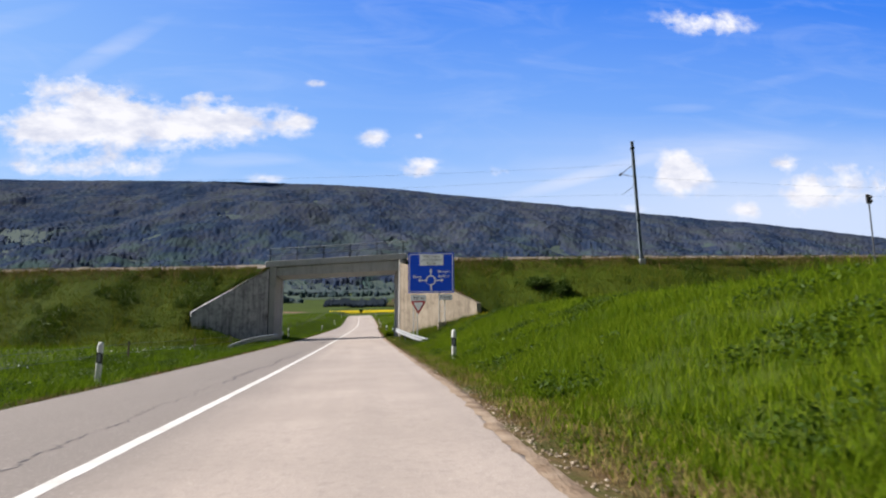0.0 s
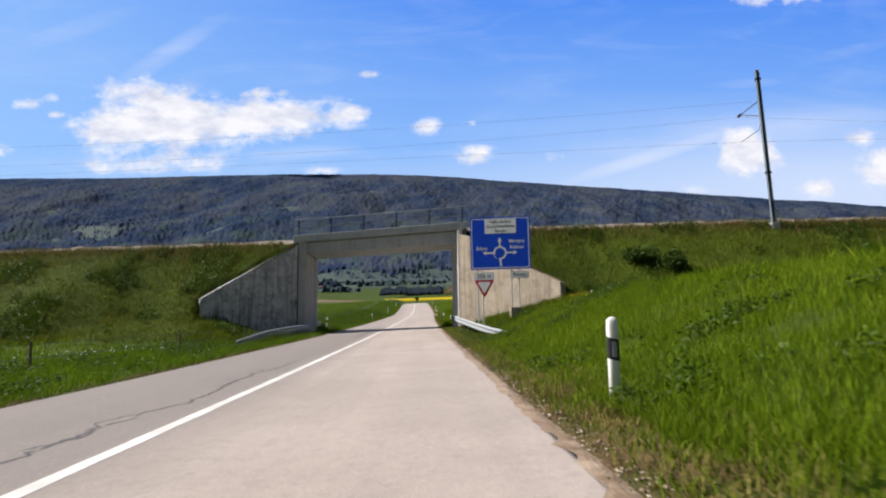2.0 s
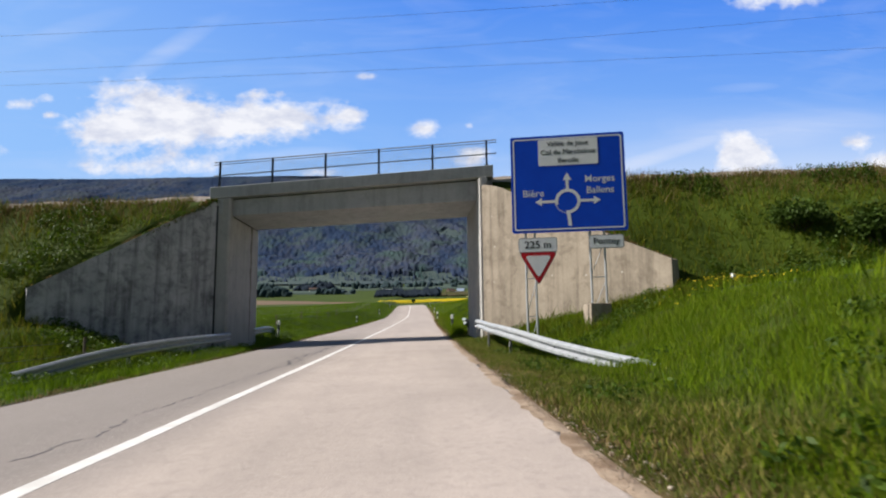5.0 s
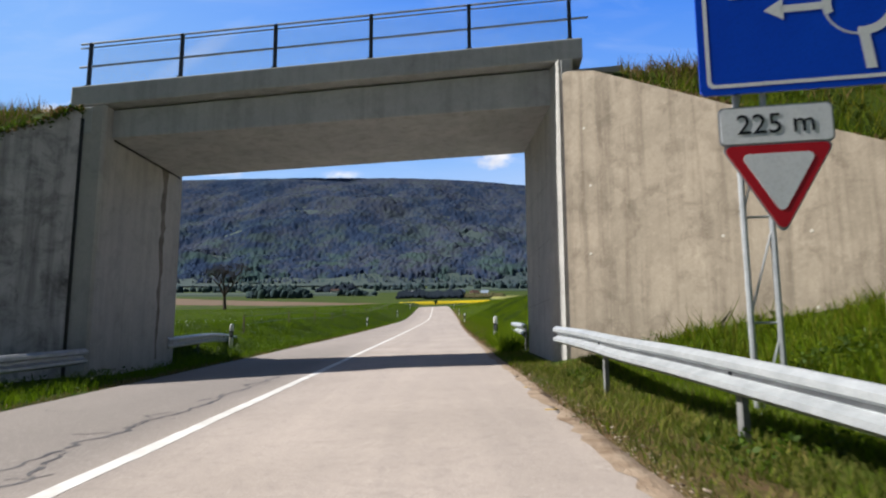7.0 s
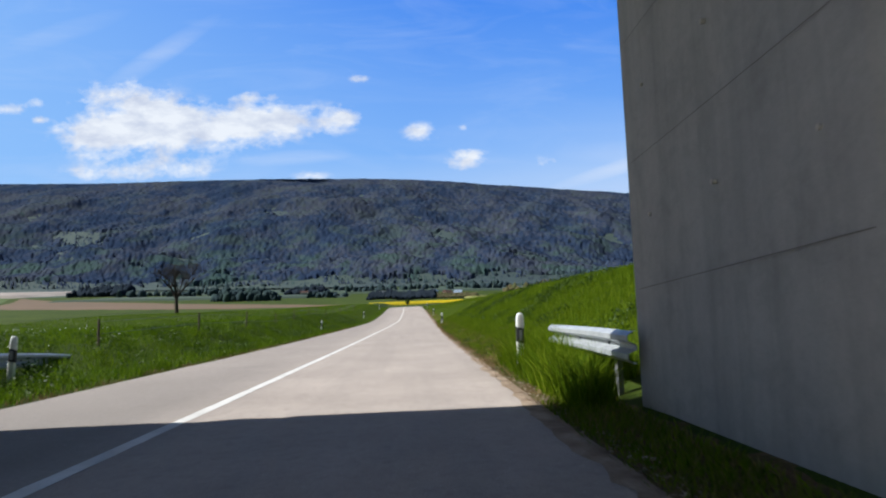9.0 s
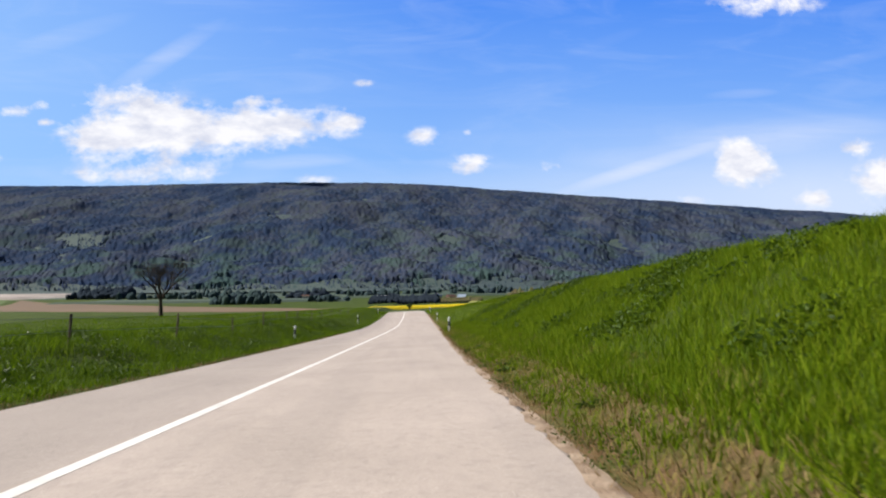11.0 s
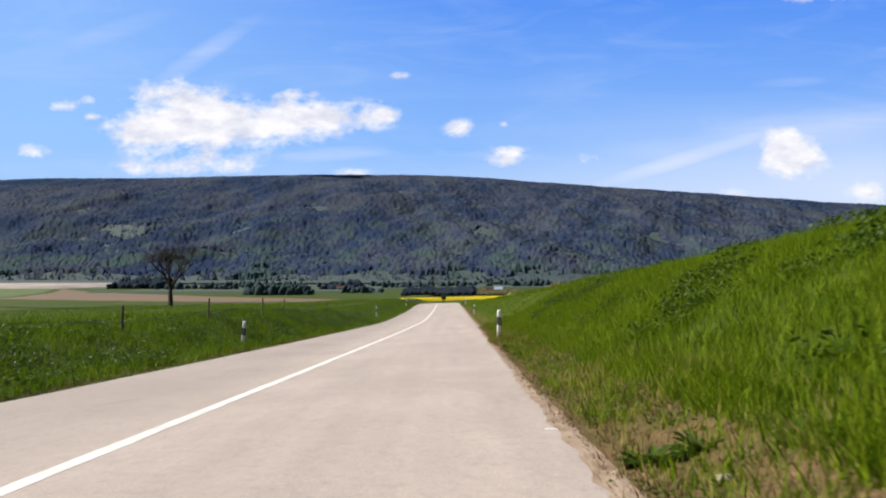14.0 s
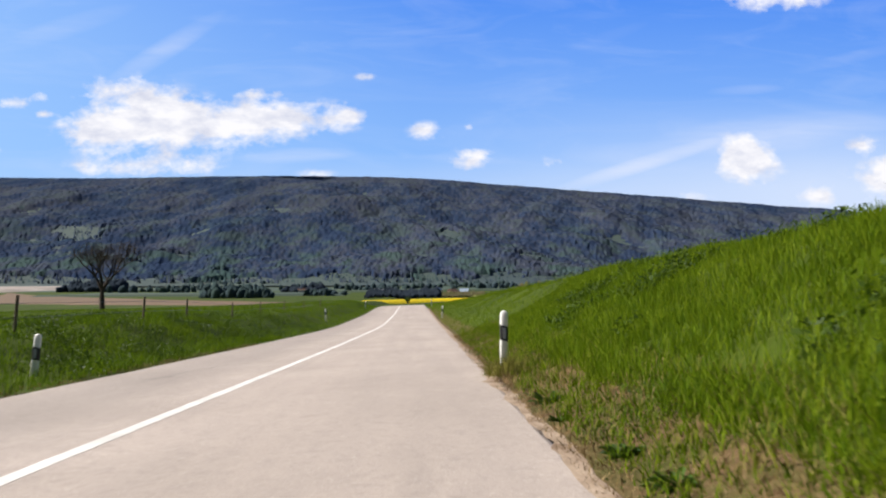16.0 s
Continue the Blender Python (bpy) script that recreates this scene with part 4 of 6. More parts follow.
def ballast_bed():
    for x0, x1 in ((-90.0, -6.45), (4.85, 130.0)):
        xs_ = np.arange(x0, x1 + 0.5, 0.5)
        rnd = np.random.RandomState(2)
        y = crest_edge(xs_)
        z = rail_top(xs_)
        cols = [(0.25, 0.02), (0.75, 0.34), (3.4, 0.36), (3.9, 0.02)]
        P = np.stack([np.stack([xs_, y + c + 0.04 * rnd.randn(len(xs_)), z + h + 0.03 * rnd.randn(len(xs_))], -1) for c, h in cols], 1)
        n, m, _ = P.shape
        i = np.arange(n * m).reshape(n, m)
        f = np.stack([i[:-1, :-1], i[:-1, 1:], i[1:, 1:], i[1:, :-1]], -1).reshape(-1, 4)
        ob = tagged(new("railway_track", mesh_np("railway_track", P.reshape(-1, 3), f, BALLAST)), "single railway track on pale gravel ballast atop the embankment", "track", kind="structure")
        for off in (1.55, 2.55):
            bm = bmesh.new()
            pipe(bm, [(a, float(crest_edge(a)) + off, float(rail_top(a)) + 0.45) for a in xs_[::8]], 0.045)
            part("rail", bm, POLE_STEEL, ob)


ballast_bed()


# ---------------------------------------------------------------- signs
def build_signs():
    p0, p1 = Vector((4.44, 35.07, 0)), Vector((7.60, 34.40, 0))
    ang = math.atan2(p1.y - p0.y, p1.x - p0.x)
    M = Matrix.Translation(p0) @ Matrix.Rotation(ang, 4, "Z")
    w, z0, z1 = (p1 - p0).length, 2.87, 5.72
    thing = tagged(empty("direction_sign", M), "blue roundabout direction sign with yield and name plates on lattice masts", "road sign")
    h = z1 - z0
    cx, cz = w / 2, (z0 + z1) / 2

    def plate(name, x, z, ww, hh, r, mat_, y0, y1, parent, label=""):
        return part(name, prism(bmesh.new(), [(x + a, z + b) for a, b in rounded(ww, hh, r)], y0, y1), mat_, parent, label)

    board = plate("board", cx, cz, w, h, 0.06, SIGN_BLUE, -0.03, 0.0, thing, "blue sign board")
    plate("board_back", cx, cz, w - 0.02, h - 0.02, 0.06, SIGN_BACK, 0.002, 0.03, thing)
    # white border line
    bm = bmesh.new()
    o, i_ = rounded(w - 0.14, h - 0.14, 0.07), rounded(w - 0.22, h - 0.22, 0.05)
    a = [bm.verts.new((cx + x, -0.033, cz + z)) for x, z in o]
    c = [bm.verts.new((cx + x, -0.033, cz + z)) for x, z in i_]
    for k in range(len(a)):
        j = (k + 1) % len(a)
        bm.faces.new((a[k], a[j], c[j], c[k]))
    part("border", bm, SIGN_WHITE, board)
    # roundabout ring and arms
    rx, rz = cx - 0.02, z0 + 0.89
    bm = bmesh.new()
    n = 40
    for k in range(n):
        t0, t1 = 2 * math.pi * k / n, 2 * math.pi * (k + 1) / n
        thin = 200 < 360 * (k + 0.5) / n < 262
        ri, ro = (0.335, 0.355) if thin else (0.27, 0.36)
        q = [(ri, t0), (ro, t0), (ro, t1), (ri, t1)]
        bm.faces.new([bm.verts.new((rx + r * math.cos(t), -0.034, rz + r * math.sin(t))) for r, t in q])
    part("ring", bm, SIGN_WHITE, board)

    def bar(pts, name="arm"):
        bm = bmesh.new()
        bm.faces.new([bm.verts.new((rx + x, -0.034, rz + z)) for x, z in pts])
        part(name, bm, SIGN_WHITE, board)

    bar([(0.0, -0.72), (0.10, -0.72), (0.06, -0.34), (-0.04, -0.34)])
    bar([(-0.04, 0.34), (0.04, 0.34), (0.04, 0.67), (-0.04, 0.67)])
    bar([(-0.12, 0.62), (0.12, 0.62), (0.0, 0.84)], "arrow_head")
    bar([(-0.76, -0.04), (-0.345, -0.04), (-0.345, 0.04), (-0.76, 0.04)])
    bar([(-0.73, -0.12), (-0.73, 0.12), (-0.92, 0.0)], "arrow_head")
    bar([(0.345, -0.04), (0.76, -0.04), (0.76, 0.04), (0.345, 0.04)])
    bar([(0.73, -0.12), (0.73, 0.12), (0.92, 0.0)], "arrow_head")
    lettering("lettering", "Bière", 0.29, SIGN_WHITE, board, 0.63, -0.033, z0 + 1.14, "CENTER", 0.0015)
    lettering("lettering", "Morges", 0.28, SIGN_WHITE, board, w - 0.72, -0.033, z0 + 1.51, "CENTER", 0.0015)
    lettering("lettering", "Ballens", 0.28, SIGN_WHITE, board, w - 0.72, -0.033, z0 + 1.18, "CENTER", 0.0015)
    inset = plate("inset", cx + 0.03, z1 - 0.51, 1.69, 0.78, 0.03, SIGN_WHITE, -0.037, -0.031, board, "white inset panel")
    for text, dz in (("Vallée de Joux", 0.25), ("Col du Marchairuz", 0.0), ("Berolle", -0.25)):
        lettering("lettering", text, 0.205, INK, inset, cx + 0.03, -0.04, z1 - 0.51 + dz, "CENTER", 0.0)
    # distance plate with yield triangle
    px = 0.71
    d = plate("distance_plate", px, 2.52, 1.06, 0.38, 0.05, SIGN_WHITE, -0.02, 0.002, thing, "white plate reading 225 m")
    plate("plate_edge", px, 2.52, 1.10, 0.42, 0.06, SIGN_BACK, -0.008, 0.006, d)
    lettering("lettering", "225 m", 0.30, INK, d, px, -0.023, 2.52, "CENTER", 0.001)

    def tri(r, y, mat_, name, parent, y1, label=""):
        pts = []
        for a0 in (90 + 180, 30, 150):
            ca = Vector((math.cos(radians(a0)), math.sin(radians(a0))))
            for da in (-60, -20, 20, 60):
                v = ca * (r - 0.09) + Vector((math.cos(radians(a0 + da)), math.sin(radians(a0 + da)))) * 0.05
                pts.append((px + v.x, 2.0 + v.y))
        return part(name, prism(bmesh.new(), pts, y, y1), mat_, parent, label)

    t = tri(0.60, -0.02, SIGN_RED, "yield_triangle", thing, 0.002, "red-bordered yield triangle pointing down")
    tri(0.42, -0.024, SIGN_WHITE, "yield_face", t, -0.018)
    tri(0.63, -0.006, SIGN_BACK, "yield_edge", t, 0.008)
    nm = plate("name_plate", 2.62, 2.56, 0.92, 0.34, 0.05, SIGN_WHITE, -0.02, 0.002, thing, "white place-name plate with dark frame")
    plate("plate_edge", 2.62, 2.56, 0.97, 0.39, 0.07, SIGN_BACK, -0.008, 0.006, nm)
    lettering("lettering", "Pontey", 0.26, INK, nm, 2.62, -0.023, 2.57, "CENTER", 0.001)
    # lattice masts
    for xa, xb, zb, zr in ((0.36, 0.63, -0.35, 0.49), (2.17, 2.57, 0.6, 1.57)):
        mast = part("mast", tube(bmesh.new(), (xa, 0.07, zb), (xa, 0.07, 5.3), 0.032), ZINC, thing, "galvanised lattice mast")
        part("mast_tube", tube(bmesh.new(), (xb, 0.07, zb), (xb, 0.07, 5.3), 0.032), ZINC, mast)
        for i in range(5):
            z = zr + 1.08 * (i - 1)
            if z > zb and z < 5.2:
                part("rung", tube(bmesh.new(), (xa, 0.07, z), (xb, 0.07, z), 0.014, None, 6), ZINC, mast)
            if z > zb - 0.7 and z < 4.2:
                part("brace", tube(bmesh.new(), (xa, 0.06, z + 0.06), (xb, 0.06, z + 1.0), 0.011, None, 6), ZINC, mast)
    for z in (3.2, 5.0):
        for xa in (0.36, 0.63, 2.17, 2.57):
            part("clamp", box(bmesh.new(), xa - 0.045, xa + 0.045, 0.03, 0.11, z, z + 0.05), SIGN_BACK, thing)
    bx, by = 6.80, 35.02
    g = gz(bx, by)
    bm = box(bmesh.new(), -0.29, 0.29, -0.52, 0.52, -0.5, 0.84 - g, 0.03)
    blk = tagged(part("foundation_block", bm, CONC_R), "weathered concrete foundation block in the grass", "block")
    blk.matrix_basis = pose(bx, by, g, 0, 0, -4)


build_signs()


# ---------------------------------------------------------------- guardrails
POST_ZINC = plain("weathered_zinc_post", lin(136, 136, 134), lin(112, 112, 110), 5, 40, 0.7, 0.2)


def guardrail(points, facing, label):
    """points: x, y, height of the top edge; facing: +1 towards +x."""
    P = [Vector(p) for p in points]
    fine = []
    for i in range(len(P) - 1):
        p_1, p0, p1, p2 = P[max(i - 1, 0)], P[i], P[i + 1], P[min(i + 2, len(P) - 1)]
        for k in range(8):
            t = k / 8
            fine.append(0.5 * ((2 * p0) + (p1 - p_1) * t + (2 * p_1 - 5 * p0 + 4 * p1 - p2) * t * t + (3 * p0 - p_1 - 3 * p1 + p2) * t ** 3))
    fine.append(P[-1])
    thing = tagged(empty("guardrail", Matrix.Translation((P[0].x, P[0].y, gz(P[0].x, P[0].y)))), label, "guardrail")
    org = thing.matrix_basis.translation
    prof_ = [(0.0, 0.0), (0.025, 0.0), (0.075, -0.036), (0.075, -0.08), (0.0, -0.115), (0.0, -0.155), (0.075, -0.19), (0.075, -0.234), (0.025, -0.27), (0.0, -0.27)]
    bm = bmesh.new()
    rows = []
    for i, p in enumerate(fine):
        d = (fine[min(i + 1, len(fine) - 1)] - fine[max(i - 1, 0)])
        side = Vector((d.y, -d.x, 0)).normalized()
        if side.x * facing < 0:
            side = -side
        rows.append([bm.verts.new(p - org + side * a * 1.2 + Vector((0, 0, b * 1.13))) for a, b in prof_]
                    + [bm.verts.new(p - org + side * (a * 1.2 - 0.012) + Vector((0, 0, b * 1.13))) for a, b in prof_[::-1]])
    for r0, r1 in zip(rows, rows[1:]):
        for k in range(len(r0)):
            j = (k + 1) % len(r0)
            bm.faces.new((r0[k], r0[j], r1[j], r1[k]))
    bm.faces.new(rows[0][::-1])
    bm.faces.new(rows[-1])
    part("beam", bm, ZINC, thing, "corrugated galvanised beam")
    total = sum((b - a).length for a, b in zip(fine, fine[1:]))
    want, run = (3.4 if total > 6 else 1.0), 0.0
    for a, c in zip(fine, fine[1:]):
        run += (c - a).length
        if run >= want:
            want += 3.5 if total > 6 else 1.4
            g = gz(a.x, a.y)
            if a.z - g > 0.25:
                bm = box(bmesh.new(), -0.03 - 0.08 * facing, 0.03 - 0.08 * facing, -0.05, 0.05, g - 0.4, a.z - 0.04, 0.006)
                bmesh.ops.translate(bm, verts=bm.verts, vec=(a.x - org.x, a.y - org.y, -org.z))
                part("post", bm, POST_ZINC, thing)
                bm = tube(bmesh.new(), Vector((a.x, a.y, a.z - 0.15)) - org + Vector((-0.05 * facing, 0, 0)), Vector((a.x, a.y, a.z - 0.15)) - org + Vector((0.018 * facing, 0, 0)), 0.016)
                part("bolt", bm, POLE_STEEL, thing)
    return thing


def rel(x, y, h):
    return (x, y, float(prof(y)) + h)


guardrail([(3.95, 40.8, 0.57), (3.92, 39.45, 0.52), (3.91, 38.17, 0.46), (3.91, 36.5, 0.36), (3.98, 34.9, 0.27), (4.09, 33.4, 0.16), (4.24, 32.2, 0.05), (4.44, 31.0, -0.08), (4.70, 29.75, -0.21),
           (4.98, 28.5, -0.33), (5.25, 27.2, -0.44), (5.42, 26.4, -0.52)], -1, "galvanised roadside guardrail running into the bridge abutment")
guardrail([rel(-5.3, 41.4, 0.40), rel(-5.45, 38.5, 0.40), rel(-5.75, 36, 0.36), rel(-6.3, 33.6, 0.2), rel(-6.95, 31.2, -0.12)], 1, "galvanised guardrail ending in the grass before the bridge")
guardrail([rel(3.93, 44.75, 0.79), rel(4.0, 46.4, 0.80), rel(4.13, 49.0, 0.79)], -1, "short galvanised guardrail at the end of the abutment")
guardrail([rel(-5.5, 45.7, 0.46), rel(-5.65, 48.0, 0.47), rel(-5.95, 50.5, 0.44), rel(-6.3, 53.2, 0.32), rel(-6.75, 56.2, 0.10)], 1, "galvanised guardrail flaring into the meadow behind the bridge")


# ---------------------------------------------------------------- marker posts
def marker_post():
    thing = tagged(empty("delineator_post"), "white plastic roadside marker post with black band", "marker post", "delineator posts")
    def loop(bm, w, d, z, tilt=0.0):
        return [bm.verts.new((w * math.copysign(abs(math.cos(a)) ** 0.6, math.cos(a)), d * math.copysign(abs(math.sin(a)) ** 0.7, math.sin(a)), z + tilt * math.cos(a))) for a in [2 * math.pi * i / 14 for i in range(14)]]
    def skin(bm, loops):
        for a, c in zip(loops, loops[1:]):
            for i in range(14):
                j = (i + 1) % 14
                bm.faces.new((a[i], a[j], c[j], c[i]))
        bm.faces.new(loops[0][::-1])
        bm.faces.new(loops[-1])
        return bm
    bm = bmesh.new()
    skin(bm, [loop(bm, 0.062, 0.045, -0.2), loop(bm, 0.062, 0.045, 0.55), loop(bm, 0.062, 0.045, 0.86), loop(bm, 0.058, 0.042, 0.925), loop(bm, 0.04, 0.03, 0.955), loop(bm, 0.012, 0.01, 0.968)])
    part("body", bm, WHITE_PLASTIC, thing, "", True)
    bm = bmesh.new()
    skin(bm, [loop(bm, 0.0645, 0.0475, 0.50, -0.02), loop(bm, 0.0645, 0.0475, 0.73, -0.02)])
    band = part("band", bm, BLACK_PLASTIC, thing, "black band")
    bm = prism(bmesh.new(), [(0.004 + a, 0.615 + b) for a, b in rounded(0.05, 0.17, 0.012, 3)], -0.052, -0.044)
    part("reflector", bm, REFLECTOR, band, "grey reflector")
    return thing


post0 = marker_post()
spots = [(3.58, 8.0, -0.07), (3.52, 48.7), (4.07, 81.2), (5.15, 121.0), (5.5, 156.0), (-4.72, 5.5), (-5.46, 50.95), (-4.2, 83.5, -0.2), (-3.7, 119.7), (-3.3, 156.0)]
lean = random.Random(3)
for i, (x, y, *sunk) in enumerate(spots):
    m = pose(x, y, gz(x, y) - 0.01 + sum(sunk), lean.uniform(-1.5, 1.5), lean.uniform(-2, 2), lean.uniform(-6, 6))
    if i == 0:
        post0.matrix_basis = m
    else:
        copy_thing(post0, m)


# ---------------------------------------------------------------- railway masts and wires
def catenary_mast(x, y, z0, height):
    t = tagged(empty("catenary_mast", pose(x, y, z0, 0, -1.7, 0)), "dark steel railway catenary mast with bracket arm", "mast")
    bm = bmesh.new()
    for dx in (-0.10, 0.10):
        box(bm, dx - 0.012, dx + 0.012, -0.09, 0.09, -0.6, height)
    box(bm, -0.1, 0.1, -0.008, 0.008, -0.6, height)
    part("column", bm, MAST_STEEL, t)
    bm = box(bmesh.new(), -0.25, 0.25, -0.25, 0.25, -0.6, 0.06, 0.04)
    part("footing", bm, CONC_DECK, t)
    arm = part("bracket", tube(bmesh.new(), (0, 0, 8.1), (-0.3, 2.3, 7.75), 0.035), POLE_STEEL, t, "bracket arm")
    part("strut", tube(bmesh.new(), (0, 0, 7.0), (-0.25, 1.9, 7.75), 0.028), POLE_STEEL, arm)
    bm = bmesh.new()
    for i in range(4):
        tube(bm, (-0.28, 1.95 + 0.09 * i, 7.81 - 0.013 * i), (-0.285, 2.0 + 0.09 * i, 7.8 - 0.013 * i), 0.09)
    part("insulator", bm, BARK, arm)
    part("steady_arm", tube(bmesh.new(), (-0.1, 0.3, 6.2), (-0.3, 2.2, 5.95), 0.022), POLE_STEEL, t)
    part("stay", tube(bmesh.new(), (0, 0, 6.9), (-0.1, 0.3, 6.2), 0.02), POLE_STEEL, t)
    for z in (9.4, 3.2):
        part("clamp", box(bmesh.new(), -0.15, 0.15, -0.13, 0.13, z, z + 0.16, 0.01), DARK_STEEL, t)
    return t


catenary_mast(23.95, 39.35, 6.05, 10.1)
catenary_mast(-62.0, 47.0, 4.2, 10.1)


def wire(name, pts, r, label):
    bm = bmesh.new()
    pipe(bm, pts, r)
    return tagged(part(name, bm, WIRE), label, "cable")


def span(h0, h1, sag, off, x0=23.7, x1=-62.0, n=24):
    out = []
    for i in range(n + 1):
        t = i / n
        x = x0 + (x1 - x0) * t
        out.append((x, float(near_edge(x)) + off, h0 + (h1 - h0) * t - sag * 4 * t * (1 - t)))
    return out


wire("contact_wire", span(12.1, 10.1, 0.15, 2.05), 0.0055, "thin overhead contact wire above the railway")
wire("carrier_wire", span(13.85, 11.9, 1.3, 2.05), 0.0055, "sagging carrier wire above the railway")
wire("feeder_wire", span(14.35, 12.4, 1.0, 0.4), 0.0055, "feeder wire along the railway masts")
wire("contact_wire", span(12.1, 12.8, 0.15, 2.05, 23.7, 90.0), 0.0055, "thin overhead contact wire above the railway")
wire("carrier_wire", span(13.85, 14.5, 1.2, 2.05, 23.7, 90.0), 0.0055, "sagging carrier wire above the railway")


def signal(x, y):
    g = gz(x, y)
    t = tagged(empty("railway_signal", pose(x, y, g, 0, 0, 20)), "railway signal with black head on a grey mast", "signal")
    part("mast", tube(bmesh.new(), (0, 0, -0.3), (0, 0, 5.4), 0.06), POLE_STEEL, t)
    head = part("signal_head", box(bmesh.new(), -0.28, 0.28, -0.09, 0.09, 5.25, 6.05, 0.06), BLACK_PLASTIC, t)
    part("hood", tube(bmesh.new(), (0, -0.09, 5.8), (0, -0.28, 5.78), 0.12), BLACK_PLASTIC, head)
    part("hood", tube(bmesh.new(), (0, -0.09, 5.47), (0, -0.28, 5.45), 0.12), BLACK_PLASTIC, head)


signal(43.5, 37.4)


# ---------------------------------------------------------------- fences
def fence(posts, height, label, wires=(0.45, 0.85)):
    x, y = posts[0]
    f = tagged(empty("wire_fence", Matrix.Translation((x, y, gz(x, y)))), label, "fence")
    org = f.matrix_basis.translation
    rnd = random.Random(int(y))
    tops = []
    for x, y in posts:
        g = gz(x, y)
        lx, ly = rnd.uniform(-0.04, 0.04), rnd.uniform(-0.04, 0.04)
        hh = height * rnd.uniform(0.92, 1.08)
        bm = tube(bmesh.new(), Vector((x, y, g - 0.4)) - org, Vector((x + lx, y + ly, g + hh)) - org, 0.042, 0.036, 7)
        part("post", bm, WOOD, f)
        tops.append(Vector((x, y, g)) - org)
    for h in wires:
        bm = bmesh.new()
        for a, c in zip(tops, tops[1:]):
            tube(bm, a + Vector((0.05, 0, h * height)), c + Vector((0.05, 0, h * height)), 0.006, None, 4)
        part("strand", bm, WIRE, f)


fence([(-8.4, 8.5), (-8.15, 17.5), (-7.85, 26.6), (-7.65, 35.6)], 0.85, "low pasture fence of weathered wooden posts and wire")
fence([(-6.9, 57.3), (-6.8, 65.5), (-6.75, 73.0), (-6.7, 80.5), (-6.7, 87.0), (-6.7, 94.2), (-6.7, 98.5), (-6.6, 105), (-6.6, 111.3), (-6.5, 118), (-6.4, 126), (-6.3, 135)], 0.86, "pasture fence of weathered wooden posts and thin wire")
part_m = tagged(part("boundary_marker", box(bmesh.new(), -0.05, 0.05, -0.05, 0.05, -0.2, 0.42, 0.015), WHITE_PLASTIC), "small pale boundary marker stake in the grass", "marker")
part_m.matrix_basis = pose(11.15, 35.66, gz(11.15, 35.66), 3, 2, 10)


# ---------------------------------------------------------------- fields and far things
def field(name, x0, x1, y0, y1, lift, material, label, seed, wob=3.0, n=40, category="field"):
    rnd = np.random.RandomState(seed)
    yy = np.linspace(y0, y1, n)
    e0 = x0 + wob * np.convolve(rnd.randn(n + 8), np.ones(9) / 9, "valid")
    e1 = x1 + wob * np.convolve(rnd.randn(n + 8), np.ones(9) / 9, "valid")
    m = 30
    t = np.linspace(0, 1, m)
    X = e0[:, None] * (1 - t) + e1[:, None] * t
    Y = np.repeat(yy[:, None], m, 1)
    Z = ground_z(X, Y) + lift
    edge = np.zeros_like(Z)
    edge[0] = edge[-1] = 1
    edge[:, 0] = edge[:, -1] = 1
    Z = Z - edge * (lift + 0.3)
    i = np.arange(n * m).reshape(n, m)
    f = np.stack([i[:-1, :-1], i[:-1, 1:], i[1:, 1:], i[1:, :-1]], -1).reshape(-1, 4)
    return tagged(new(name, mesh_np(name, np.stack([X, Y, Z], -1).reshape(-1, 3), f, material)), label, category, kind="structure")




def quad_field(name, corners, lift, material, label, n=30, level=None):
    """A field between four corners of the plan, draped on the land."""
    a, b, c, d = (np.array(p, float) for p in corners)
    t = np.linspace(0, 1, n)
    U, W = np.meshgrid(t, t)
    P = a * ((1 - U) * (1 - W))[..., None] + b * (U * (1 - W))[..., None] + c * (U * W)[..., None] + d * ((1 - U) * W)[..., None]
    X, Y = P[..., 0], P[..., 1]
    Z = (ground_z(X, Y) if level is None else prof(246.0) + 0.03 * (Y - 246) + level * X) + lift
    edge = (U == 0) | (U == 1) | (W == 0) | (W == 1)
    Z = np.where(edge, ground_z(X, Y) - 0.2, Z)
    i = np.arange(n * n).reshape(n, n)
    f = np.stack([i[:-1, :-1], i[:-1, 1:], i[1:, 1:], i[1:, :-1]], -1).reshape(-1, 4)
    return tagged(new(name, mesh_np(name, np.stack([X, Y, Z], -1).reshape(-1, 3), f, material)), label, "field", kind="structure")


quad_field("rapeseed_field", [(-11.2, 246), (22.0, 246), (24, 256), (-12, 254)], 1.0, RAPE, "bright yellow rapeseed field in full bloom", level=0.02)
quad_field("ploughed_field", [(-206, 350), (-13, 243), (-38, 320), (-500, 890)], 0.25, PLOUGH, "bare brown ploughed field")
quad_field("crop_field", [(-330, 408), (-216, 362), (-508, 890), (-760, 990)], 0.4, LAWN, "light green field of young crop")
field("gravel_pit", -860, -500, 880, 1130, 4.0, PALE, "pale gravel pit at the foot of the hills", 4, 12)
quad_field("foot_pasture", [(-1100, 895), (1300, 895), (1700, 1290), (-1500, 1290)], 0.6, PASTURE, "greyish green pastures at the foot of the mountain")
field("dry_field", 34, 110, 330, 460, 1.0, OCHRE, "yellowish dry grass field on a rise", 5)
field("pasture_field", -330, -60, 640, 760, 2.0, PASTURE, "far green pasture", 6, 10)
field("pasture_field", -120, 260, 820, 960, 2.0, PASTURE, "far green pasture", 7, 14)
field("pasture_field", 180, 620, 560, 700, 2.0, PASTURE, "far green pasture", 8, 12)


